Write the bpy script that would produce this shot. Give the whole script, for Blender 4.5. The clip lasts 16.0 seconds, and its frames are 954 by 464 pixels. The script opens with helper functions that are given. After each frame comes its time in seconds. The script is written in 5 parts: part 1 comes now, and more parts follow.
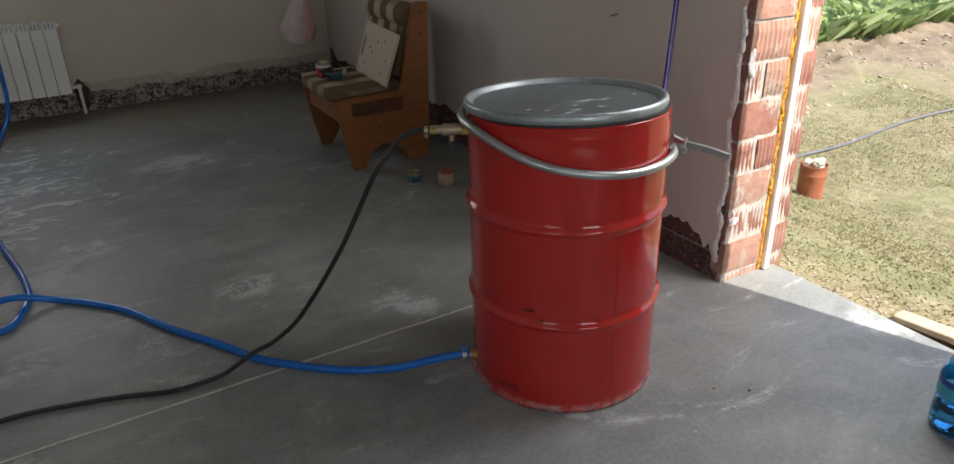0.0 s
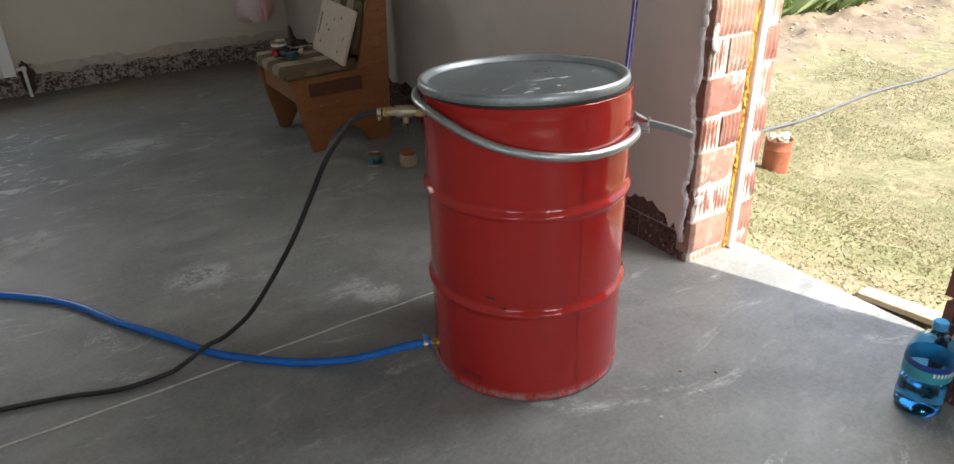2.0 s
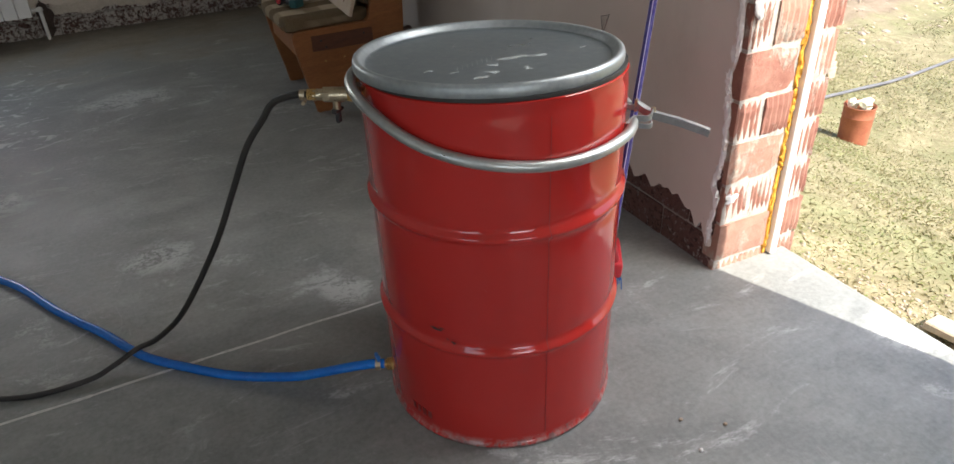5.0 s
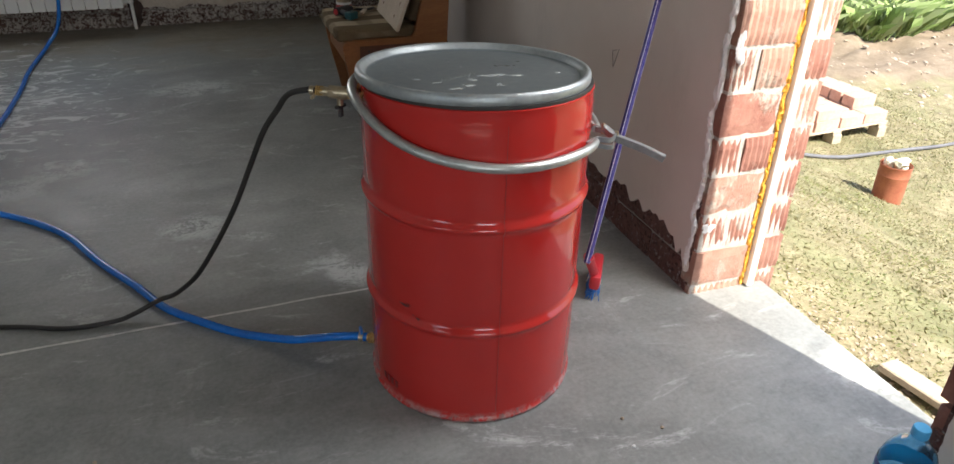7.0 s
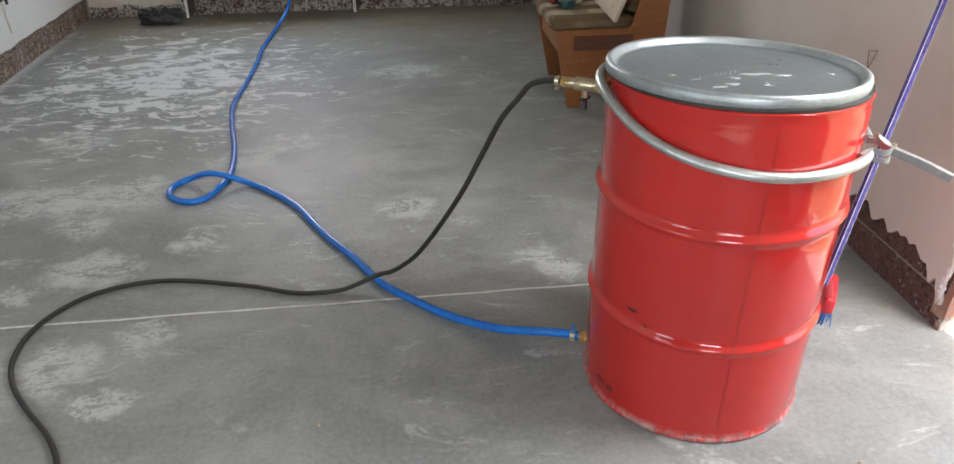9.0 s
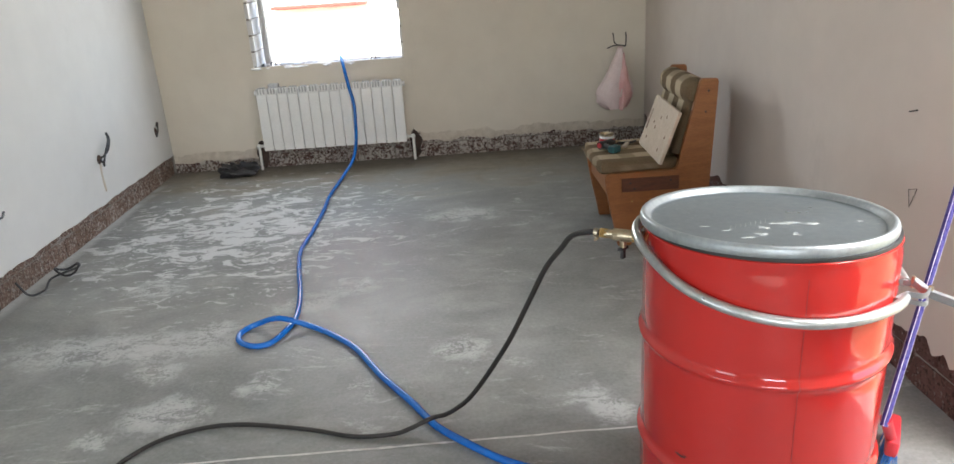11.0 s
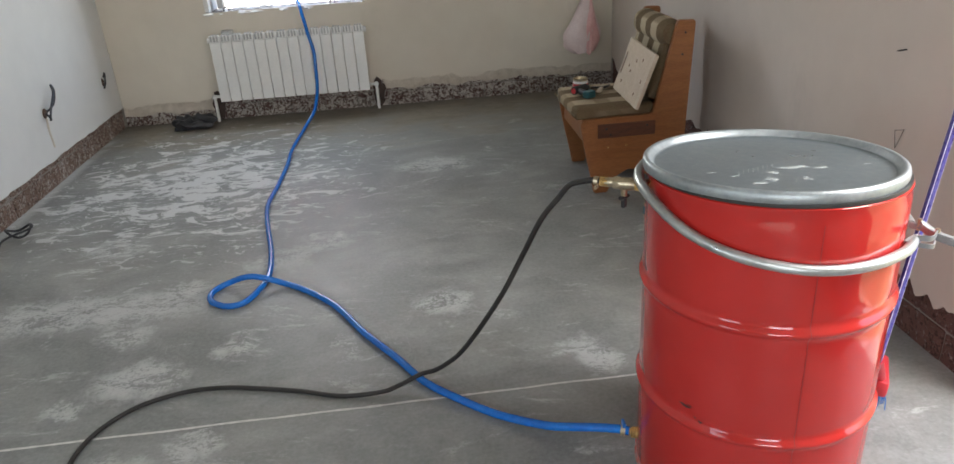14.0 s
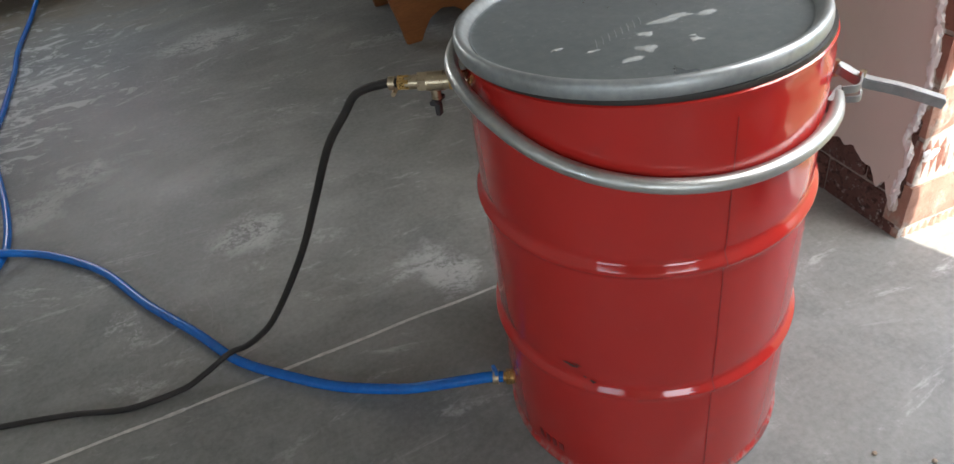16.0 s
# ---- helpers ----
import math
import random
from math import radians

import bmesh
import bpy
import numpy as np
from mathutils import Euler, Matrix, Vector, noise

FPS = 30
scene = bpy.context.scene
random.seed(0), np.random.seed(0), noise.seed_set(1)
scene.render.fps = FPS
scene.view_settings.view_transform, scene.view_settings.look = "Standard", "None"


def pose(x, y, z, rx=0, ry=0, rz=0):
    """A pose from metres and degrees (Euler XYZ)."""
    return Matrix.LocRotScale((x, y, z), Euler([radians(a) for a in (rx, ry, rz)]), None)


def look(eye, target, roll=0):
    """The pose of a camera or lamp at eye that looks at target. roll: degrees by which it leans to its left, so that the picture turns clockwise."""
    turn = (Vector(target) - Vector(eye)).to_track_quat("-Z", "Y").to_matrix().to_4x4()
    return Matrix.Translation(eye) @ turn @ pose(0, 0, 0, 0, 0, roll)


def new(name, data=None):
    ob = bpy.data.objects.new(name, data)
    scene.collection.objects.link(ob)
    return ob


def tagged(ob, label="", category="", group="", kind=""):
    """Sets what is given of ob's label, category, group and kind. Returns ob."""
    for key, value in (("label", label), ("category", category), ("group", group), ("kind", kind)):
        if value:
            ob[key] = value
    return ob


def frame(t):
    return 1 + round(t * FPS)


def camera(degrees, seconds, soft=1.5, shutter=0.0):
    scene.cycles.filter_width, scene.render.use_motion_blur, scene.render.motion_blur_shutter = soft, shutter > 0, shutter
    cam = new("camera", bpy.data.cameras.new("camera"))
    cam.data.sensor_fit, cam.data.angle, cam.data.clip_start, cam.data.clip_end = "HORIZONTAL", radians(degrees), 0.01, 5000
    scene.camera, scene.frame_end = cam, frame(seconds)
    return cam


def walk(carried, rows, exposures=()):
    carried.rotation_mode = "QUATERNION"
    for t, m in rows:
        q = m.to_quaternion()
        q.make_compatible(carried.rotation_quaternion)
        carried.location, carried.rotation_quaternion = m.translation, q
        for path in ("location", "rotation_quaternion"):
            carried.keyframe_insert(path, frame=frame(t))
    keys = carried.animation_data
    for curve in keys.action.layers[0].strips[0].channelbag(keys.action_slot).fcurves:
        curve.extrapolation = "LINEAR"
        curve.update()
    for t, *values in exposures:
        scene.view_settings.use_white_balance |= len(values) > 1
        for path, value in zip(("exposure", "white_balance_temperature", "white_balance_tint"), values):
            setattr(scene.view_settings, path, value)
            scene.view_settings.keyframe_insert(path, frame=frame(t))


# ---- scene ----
cam = camera(65.6, 16.0)
PATH = [
    (0, (3.509, 1.177, 1.353), (4.407, 2.746, 0.499), -1.5),
    (0.5, (3.529, 1.179, 1.355), (4.462, 2.734, 0.512), -1.4),
    (1, (3.553, 1.173, 1.358), (4.492, 2.718, 0.502), -2.0),
    (1.5, (3.554, 1.163, 1.351), (4.501, 2.696, 0.484), -1.5),
    (2, (3.575, 1.224, 1.339), (4.525, 2.73, 0.429), -1.5),
    (2.5, (3.614, 1.373, 1.335), (4.649, 2.792, 0.378), -1.8),
    (3, (3.774, 1.466, 1.299), (4.751, 2.886, 0.283), -1.8),
    (3.5, (3.961, 1.506, 1.297), (4.768, 2.933, 0.15), -1.4),
    (4, (4.026, 1.52, 1.292), (4.761, 3.002, 0.169), -1.9),
    (4.2, (4.038, 1.516, 1.296), (4.777, 3.009, 0.19), -2.3),
    (6.3, (3.979, 1.223, 1.296), (4.732, 2.79, 0.308), 0.4),
    (6.5, (3.989, 1.191, 1.32), (4.746, 2.755, 0.329), 1.1),
    (7, (4.115, 1.165, 1.343), (4.722, 2.796, 0.357), 1.5),
    (7.5, (4.12, 1.187, 1.319), (4.606, 2.859, 0.335), 0.4),
    (8, (4.018, 1.275, 1.328), (4.433, 2.942, 0.304), 0.5),
    (8.5, (3.949, 1.321, 1.322), (4.252, 3.021, 0.314), -0.5),
    (9, (3.976, 1.26, 1.327), (4.151, 2.976, 0.315), -0.5),
    (9.5, (3.993, 1.208, 1.338), (4.068, 2.946, 0.35), -2.4),
    (10, (4.002, 1.204, 1.358), (4.032, 3.002, 0.484), -3.4),
    (10.2, (4.014, 1.201, 1.367), (4.041, 3.02, 0.535), -3.9),
    (12.3, (3.95, 1.146, 1.446), (3.983, 3.06, 0.865), -3.0),
    (12.5, (3.935, 1.14, 1.431), (3.972, 3.05, 0.84), -2.8),
    (13, (3.954, 1.162, 1.43), (3.969, 3.048, 0.767), -3.9),
    (13.5, (3.956, 1.209, 1.416), (4.001, 3.078, 0.704), -4.4),
    (14, (3.92, 1.269, 1.39), (4.057, 3.087, 0.566), -3.8),
    (14.5, (3.956, 1.404, 1.299), (4.366, 3.001, 0.168), -2.9),
    (15, (4.03, 1.567, 1.295), (4.526, 3.066, 0.066), -5.8),
    (15.5, (4.147, 1.731, 1.303), (4.586, 3.249, 0.077), -10.1),
    (16, (4.125, 1.822, 1.295), (4.551, 3.322, 0.042), -9.9),
]
walk(cam, [(t, look(eye, target, roll)) for t, eye, target, roll in PATH],
     exposures=[(0, 0.95), (0.5, 1.1), (1.5, 1.27), (2.2, 1.4), (3.2, 1.36), (4, 1.42), (6.5, 1.22), (7, 1.33), (7.5, 1.36), (8.0, 1.52), (8.6, 2.1), (9, 2.45), (9.6, 2.62), (10.2, 2.66), (12.5, 2.42), (14, 2.3), (14.5, 2.45), (15.3, 1.72), (16, 1.68)])

# ---------------- world, sun, lamps ----------------
SUN_EL, SUN_AZ = radians(48), math.atan2(0.33, -0.94)
world = bpy.data.worlds.new("sky_world")
scene.world = world
world.use_nodes = True
wn, wl = world.node_tree.nodes, world.node_tree.links
sky = wn.new("ShaderNodeTexSky")
sky.sky_type, sky.sun_disc = "NISHITA", False
sky.sun_elevation, sky.sun_rotation = SUN_EL, SUN_AZ
sky.air_density, sky.dust_density = 1.0, 1.6
wl.new(sky.outputs[0], wn["Background"].inputs[0])
wn["Background"].inputs[1].default_value = 0.15

sun_dir = Vector((math.sin(SUN_AZ) * math.cos(SUN_EL), math.cos(SUN_AZ) * math.cos(SUN_EL), math.sin(SUN_EL)))
sun_data = bpy.data.lights.new("sun", "SUN")
sun_data.energy, sun_data.angle, sun_data.color = 4.6, radians(0.6), (1.0, 0.95, 0.86)
sun = new("sun", sun_data)
sun.matrix_world = look(sun_dir * 30, (0, 0, 0))


def sky_lamp(name, place, towards, w, h, watts, color):
    data = bpy.data.lights.new(name, "AREA")
    data.shape, data.size, data.size_y, data.energy, data.color = "RECTANGLE", w, h, watts, color
    ob = new(name, data)
    ob.matrix_world = look(place, towards)
    return ob


# daylight in the upper half of the back window
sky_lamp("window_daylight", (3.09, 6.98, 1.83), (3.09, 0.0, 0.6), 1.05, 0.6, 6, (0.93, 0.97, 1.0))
# fill lamps in two unseen openings, added behind the camera
sky_lamp("side_fill_lamp", (1.70, 0.1, 1.5), (5.0, 1.2, 0.9), 1.3, 1.2, 4.0, (0.93, 0.97, 1.0))
sky_lamp("front_fill_lamp", (4.1, -1.42, 1.5), (4.5, 2.6, 0.5), 1.2, 1.1, 9, (0.95, 0.97, 1.0))

sky_lamp("doorway_daylight", (5.72, 2.37, 1.62), (3.6, 2.2, 0.2), 0.76, 0.9, 11.5, (1.0, 0.97, 0.93))


# ---------------- materials ----------------
class Nodes:
    """A node material with a Principled shader and short calls to wire it."""

    def __init__(self, name, rough=0.6, metal=0.0, spec=0.5):
        self.mat = bpy.data.materials.new(name)
        self.mat.use_nodes = True
        self.t = self.mat.node_tree
        self.bsdf = self.t.nodes["Principled BSDF"]
        self.bsdf.inputs["Roughness"].default_value = rough
        self.bsdf.inputs["Metallic"].default_value = metal
        self.bsdf.inputs["Specular IOR Level"].default_value = spec
        self.coord = self.t.nodes.new("ShaderNodeTexCoord").outputs["Object"]

    def add(self, kind, **inputs):
        n = self.t.nodes.new(kind)
        for k, v in inputs.items():
            self.put(n.inputs[k.replace("_", " ")], v)
        return n

    def put(self, socket, v):
        if isinstance(v, bpy.types.NodeSocket):
            self.t.links.new(v, socket)
        else:
            socket.default_value = v

    def scaled(self, s):
        m = self.t.nodes.new("ShaderNodeMapping")
        self.put(m.inputs["Vector"], self.coord)
        m.inputs["Scale"].default_value = s if isinstance(s, tuple) else (s, s, s)
        return m.outputs[0]

    def noise(self, scale, detail=5.0, rough=0.6, stretch=(1, 1, 1), distort=0.0):
        n = self.add("ShaderNodeTexNoise", Vector=self.scaled(stretch), Scale=scale, Detail=detail, Roughness=rough, Distortion=distort)
        return n.outputs["Fac"]

    def ramp(self, fac, *stops):
        n = self.t.nodes.new("ShaderNodeValToRGB")
        self.put(n.inputs[0], fac)
        e = n.color_ramp.elements
        while len(e) < len(stops):
            e.new(0.5)
        for el, (p, c) in zip(e, stops):
            el.position = p
            el.color = (*c, 1) if isinstance(c, tuple) else (c, c, c, 1)
        return n.outputs[0]

    def mix(self, fac, a, b, blend="MIX"):
        n = self.t.nodes.new("ShaderNodeMix")
        n.data_type, n.blend_type = "RGBA", blend
        self.put(n.inputs[0], fac)
        self.put(n.inputs[6], (*a, 1) if isinstance(a, tuple) else a)
        self.put(n.inputs[7], (*b, 1) if isinstance(b, tuple) else b)
        return n.outputs[2]

    def math(self, op, a, b=0.5):
        n = self.t.nodes.new("ShaderNodeMath")
        n.operation = op
        self.put(n.inputs[0], a)
        self.put(n.inputs[1], b)
        return n.outputs[0]

    def color(self, c):
        self.put(self.bsdf.inputs["Base Color"], (*c, 1) if isinstance(c, tuple) else c)
        return self

    def rough(self, r):
        self.put(self.bsdf.inputs["Roughness"], r)
        return self

    def bump(self, height, strength=0.3, dist=0.01):
        n = self.add("ShaderNodeBump", Height=height, Strength=strength, Distance=dist)
        self.put(self.bsdf.inputs["Normal"], n.outputs[0])
        return self


def simple(name, c1, c2, rough=0.6, scale=8.0, bump=0.15, metal=0.0, dist=0.004, random_tint=0.0):
    """Two tones of one surface mixed at two sizes, with a fine relief."""
    m = Nodes(name, rough, metal)
    big, fine = m.noise(scale, 4), m.noise(scale * 9, 6)
    both = m.math("ADD", m.math("MULTIPLY", big, 0.6), m.math("MULTIPLY", fine, 0.4))
    col = m.ramp(both, (0.35, c1), (0.65, c2))
    if random_tint:
        rnd = m.t.nodes.new("ShaderNodeObjectInfo").outputs["Random"]
        col = m.mix(random_tint, col, m.ramp(rnd, (0.0, (0.35, 0.3, 0.28)), (0.5, (0.62, 0.42, 0.34)), (1.0, (0.95, 0.8, 0.66))), "MULTIPLY")
    m.color(col)
    m.rough(m.ramp(fine, (0.2, max(rough - 0.12, 0.03)), (0.8, min(rough + 0.12, 1.0))))
    if bump:
        m.bump(both, bump, dist)
    return m.mat


STAINS = [(2.58, 3.93, 0.44, 0.12), (2.92, 4.03, 0.09, 0.07), (2.92, 3.41, 0.14, 0.09), (3.19, 3.04, 0.06, 0.07), (3.00, 2.92, 0.09, 0.1), (3.60, 3.48, 0.05, 0.07), (3.21, 3.57, 0.06, 0.07), (2.49, 4.53, 0.12, 0.1), (2.79, 3.71, 0.09, 0.06), (3.32, 4.27, 0.07, 0.08), (3.49, 4.41, 0.11, 0.06), (2.55, 3.05, 0.05, 0.06), (3.17, 2.76, 0.09, 0.04), (2.74, 3.28, 0.05, 0.04), (4.44, 3.27, 0.06, 0.1), (5.73, 2.32, 0.11, 0.09), (3.98, 3.72, 0.09, 0.09), (3.45, 4.39, 0.11, 0.08), (4.02, 5.33, 0.2, 0.11), (3.29, 4.24, 0.11, 0.08)]


def concrete_floor():
    m = Nodes("concrete_screed", 0.45, spec=0.36)
    big, mid, fine = m.noise(0.7, 4, 0.55, distort=0.4), m.noise(5, 6, 0.65), m.noise(70, 5, 0.7)
    sep = m.add("ShaderNodeSeparateXYZ", Vector=m.coord)
    # cool grey cement with warmer, browner fields
    base = m.ramp(big, (0.32, (0.215, 0.234, 0.231)), (0.52, (0.255, 0.264, 0.248)), (0.70, (0.295, 0.282, 0.240)))
    base = m.mix(0.35, base, m.ramp(mid, (0.30, (0.14, 0.148, 0.144)), (0.70, (0.30, 0.306, 0.29))))
    swirl = m.noise(2.6, 9, 0.62, (0.9, 1.25, 1), 0.5)
    base = m.mix(0.42, base, m.ramp(swirl, (0.36, (0.11, 0.118, 0.117)), (0.50, (0.215, 0.224, 0.216)), (0.64, (0.37, 0.377, 0.366))))
    # broad darker trowel fields with a broken edge
    field = m.ramp(m.math("ADD", m.math("MULTIPLY", m.noise(1.5, 8, 0.68, (0.8, 1.2, 1), 0.9), 0.8), m.math("MULTIPLY", mid, 0.2)), (0.43, 0.42), (0.52, 0.0))
    base = m.mix(field, base, (0.125, 0.132, 0.130))
    base = m.mix(0.22, base, m.ramp(fine, (0.32, (0.09, 0.09, 0.088)), (0.68, (0.38, 0.38, 0.37))))
    # thin pale scratches and trowel lines
    line = m.noise(3.4, 3, 0.5, (5.0, 0.7, 1), 0.3)
    line = m.math("MULTIPLY", m.ramp(line, (0.494, 0.0), (0.50, 1.0), (0.506, 0.0)), m.ramp(m.noise(1.9, 3), (0.56, 0.0), (0.66, 0.30)))
    base = m.mix(line, base, (0.42, 0.42, 0.41))
    # dusty pale smears: scattered ones, and the larger ones where they lie
    smear = m.ramp(m.noise(3.4, 8, 0.74, (0.7, 1.7, 1), 1.0), (0.565, 0.0), (0.68, 0.85))
    wx = m.math("ADD", sep.outputs[0], m.math("MULTIPLY", m.math("SUBTRACT", m.noise(5.5, 6, 0.7), 0.5), 0.28))
    wy = m.math("ADD", sep.outputs[1], m.math("MULTIPLY", m.math("SUBTRACT", m.noise(7.5, 6, 0.7, (1.3, 0.8, 1)), 0.5), 0.24))
    for x, y, rx, ry in STAINS:
        u = m.math("DIVIDE", m.math("SUBTRACT", wx, x), rx)
        v = m.math("DIVIDE", m.math("SUBTRACT", wy, y), ry)
        d = m.math("ADD", m.math("MULTIPLY", u, u), m.math("MULTIPLY", v, v))
        smear = m.math("MAXIMUM", smear, m.math("SUBTRACT", 1.0, m.math("MINIMUM", m.math("MULTIPLY", d, 0.5), 1.0)))
    grit = m.math("ADD", m.math("MULTIPLY", m.noise(11, 9, 0.8, (0.8, 1.3, 1), 0.8), 0.62), m.math("MULTIPLY", m.noise(75, 6, 0.75), 0.38))
    broken = m.ramp(grit, (0.45, 0.0), (0.515, 1.0))
    smear = m.math("MULTIPLY", m.math("MINIMUM", m.math("MULTIPLY", smear, 1.3), 1.0), broken)
    by_wall = m.math("SUBTRACT", 1.0, m.math("MINIMUM", m.math("MULTIPLY", m.math("MAXIMUM", m.math("SUBTRACT", sep.outputs[0], 1.832), 0.0), 22.0), 1.0))
    smear = m.math("MAXIMUM", smear, m.math("MULTIPLY", by_wall, m.ramp(grit, (0.36, 0.3), (0.5, 1.0))))
    base = m.mix(m.math("MULTIPLY", smear, 0.8), base, (0.49, 0.50, 0.49))
    # brown dirt trodden along the back wall and under the chair
    dirt = m.ramp(m.math("ADD", m.math("MULTIPLY", sep.outputs[1], 0.13), m.math("MULTIPLY", m.math("SUBTRACT", swirl, 0.5), 0.35)), (0.76, 0.0), (0.85, 0.75))
    base = m.mix(dirt, base, m.ramp(grit, (0.4, (0.12, 0.098, 0.068)), (0.6, (0.235, 0.20, 0.15))))
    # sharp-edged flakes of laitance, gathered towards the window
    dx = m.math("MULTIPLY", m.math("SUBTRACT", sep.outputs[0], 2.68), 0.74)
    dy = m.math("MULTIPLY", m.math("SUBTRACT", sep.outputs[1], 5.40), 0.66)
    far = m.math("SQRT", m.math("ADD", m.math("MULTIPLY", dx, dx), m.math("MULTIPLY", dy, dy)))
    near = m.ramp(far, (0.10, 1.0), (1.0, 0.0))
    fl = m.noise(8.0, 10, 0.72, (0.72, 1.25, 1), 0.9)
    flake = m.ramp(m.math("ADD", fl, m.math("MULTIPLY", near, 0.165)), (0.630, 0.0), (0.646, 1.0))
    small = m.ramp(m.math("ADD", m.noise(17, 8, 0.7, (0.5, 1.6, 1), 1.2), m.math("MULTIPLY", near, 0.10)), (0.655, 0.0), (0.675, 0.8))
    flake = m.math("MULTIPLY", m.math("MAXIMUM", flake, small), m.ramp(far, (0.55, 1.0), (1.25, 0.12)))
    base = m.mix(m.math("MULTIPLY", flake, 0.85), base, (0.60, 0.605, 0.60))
    m.color(base)
    m.rough(m.math("ADD", m.ramp(mid, (0.3, 0.42), (0.7, 0.58)), m.math("MULTIPLY", m.math("MAXIMUM", smear, flake), 0.2)))
    m.bump(m.math("ADD", m.math("ADD", m.math("MULTIPLY", mid, 0.5), m.math("MULTIPLY", fine, 0.25)), m.math("MULTIPLY", flake, 0.12)), 0.14, 0.01)
    return m.mat


def plaster(name, c1, c2):
    m = Nodes(name, 0.85, spec=0.3)
    big, mid, fine = m.noise(0.8, 4), m.noise(6, 6, 0.6), m.noise(120, 3)
    col = m.mix(0.35, m.ramp(big, (0.3, c1), (0.7, c2)), m.ramp(mid, (0.3, c1), (0.7, c2)))
    stain = m.ramp(m.noise(1.7, 6, 0.7, (1, 1, 0.6)), (0.62, 0.0), (0.74, 0.35))
    m.color(m.mix(stain, col, tuple(v * 0.78 for v in c1)))
    m.bump(m.math("ADD", m.math("MULTIPLY", mid, 0.7), m.math("MULTIPLY", fine, 0.3)), 0.25, 0.006)
    return m.mat


def splashed_brick(name, lo, hi, patch_lo, dark, pale, splash):
    """Old brick with fine splashes of lime or plaster on it."""
    m = Nodes(name, 0.9, spec=0.2)
    rnd = m.t.nodes.new("ShaderNodeObjectInfo").outputs["Random"]
    m.coord = m.t.nodes.new("ShaderNodeNewGeometry").outputs["Position"]
    mean = tuple((a + b) / 2 for a, b in zip(dark, pale))
    col = m.mix(0.6, m.ramp(rnd, (0.0, mean), (1.0, pale)), m.ramp(m.noise(26, 7, 0.75), (0.36, dark), (0.64, pale)))
    soot = m.ramp(m.noise(52, 5, 0.7), (0.52, 0.0), (0.60, 0.8))
    col = m.mix(soot, col, tuple(v * 0.4 for v in dark))
    fleck = m.math("ADD", m.math("MULTIPLY", m.noise(62, 6, 0.72), 0.7), m.math("MULTIPLY", m.noise(15, 5, 0.7), 0.3))
    white = m.ramp(fleck, (lo, 0.0), (hi, 1.0))
    patch = m.ramp(m.noise(2.6, 4), (0.38, patch_lo), (0.58, 1.0))
    m.color(m.mix(m.math("MULTIPLY", white, patch), col, splash))
    m.bump(m.math("ADD", m.math("MULTIPLY", white, 0.5), m.noise(40, 7, 0.75)), 0.8, 0.02)
    return m.mat


def clay_block():
    m = Nodes("clay_block", 0.85, spec=0.25)
    rnd = m.t.nodes.new("ShaderNodeObjectInfo").outputs["Random"]
    m.coord = m.t.nodes.new("ShaderNodeNewGeometry").outputs["Position"]
    tone = m.ramp(rnd, (0.0, (0.22, 0.085, 0.063)), (0.5, (0.30, 0.135, 0.10)), (1.0, (0.38, 0.24, 0.175)))
    col = m.mix(0.45, tone, m.ramp(m.noise(13, 7, 0.7), (0.32, (0.15, 0.062, 0.048)), (0.68, (0.40, 0.235, 0.18))))
    # mortar dragged over the faces, and dust
    drag = m.ramp(m.math("ADD", m.noise(22, 7, 0.75, (1, 1, 0.6)), m.math("MULTIPLY", m.math("SUBTRACT", m.noise(5, 4), 0.5), 0.8)), (0.54, 0.0), (0.66, 0.85))
    col = m.mix(drag, col, m.ramp(m.noise(60, 5), (0.35, (0.24, 0.205, 0.17)), (0.65, (0.43, 0.38, 0.32))))
    chip = m.ramp(m.noise(34, 6, 0.7), (0.62, 0.0), (0.68, 0.7))
    m.color(m.mix(chip, col, (0.10, 0.05, 0.04)))
    m.bump(m.math("ADD", m.noise(45, 6, 0.7), m.math("MULTIPLY", drag, 0.6)), 0.55, 0.008)
    return m.mat


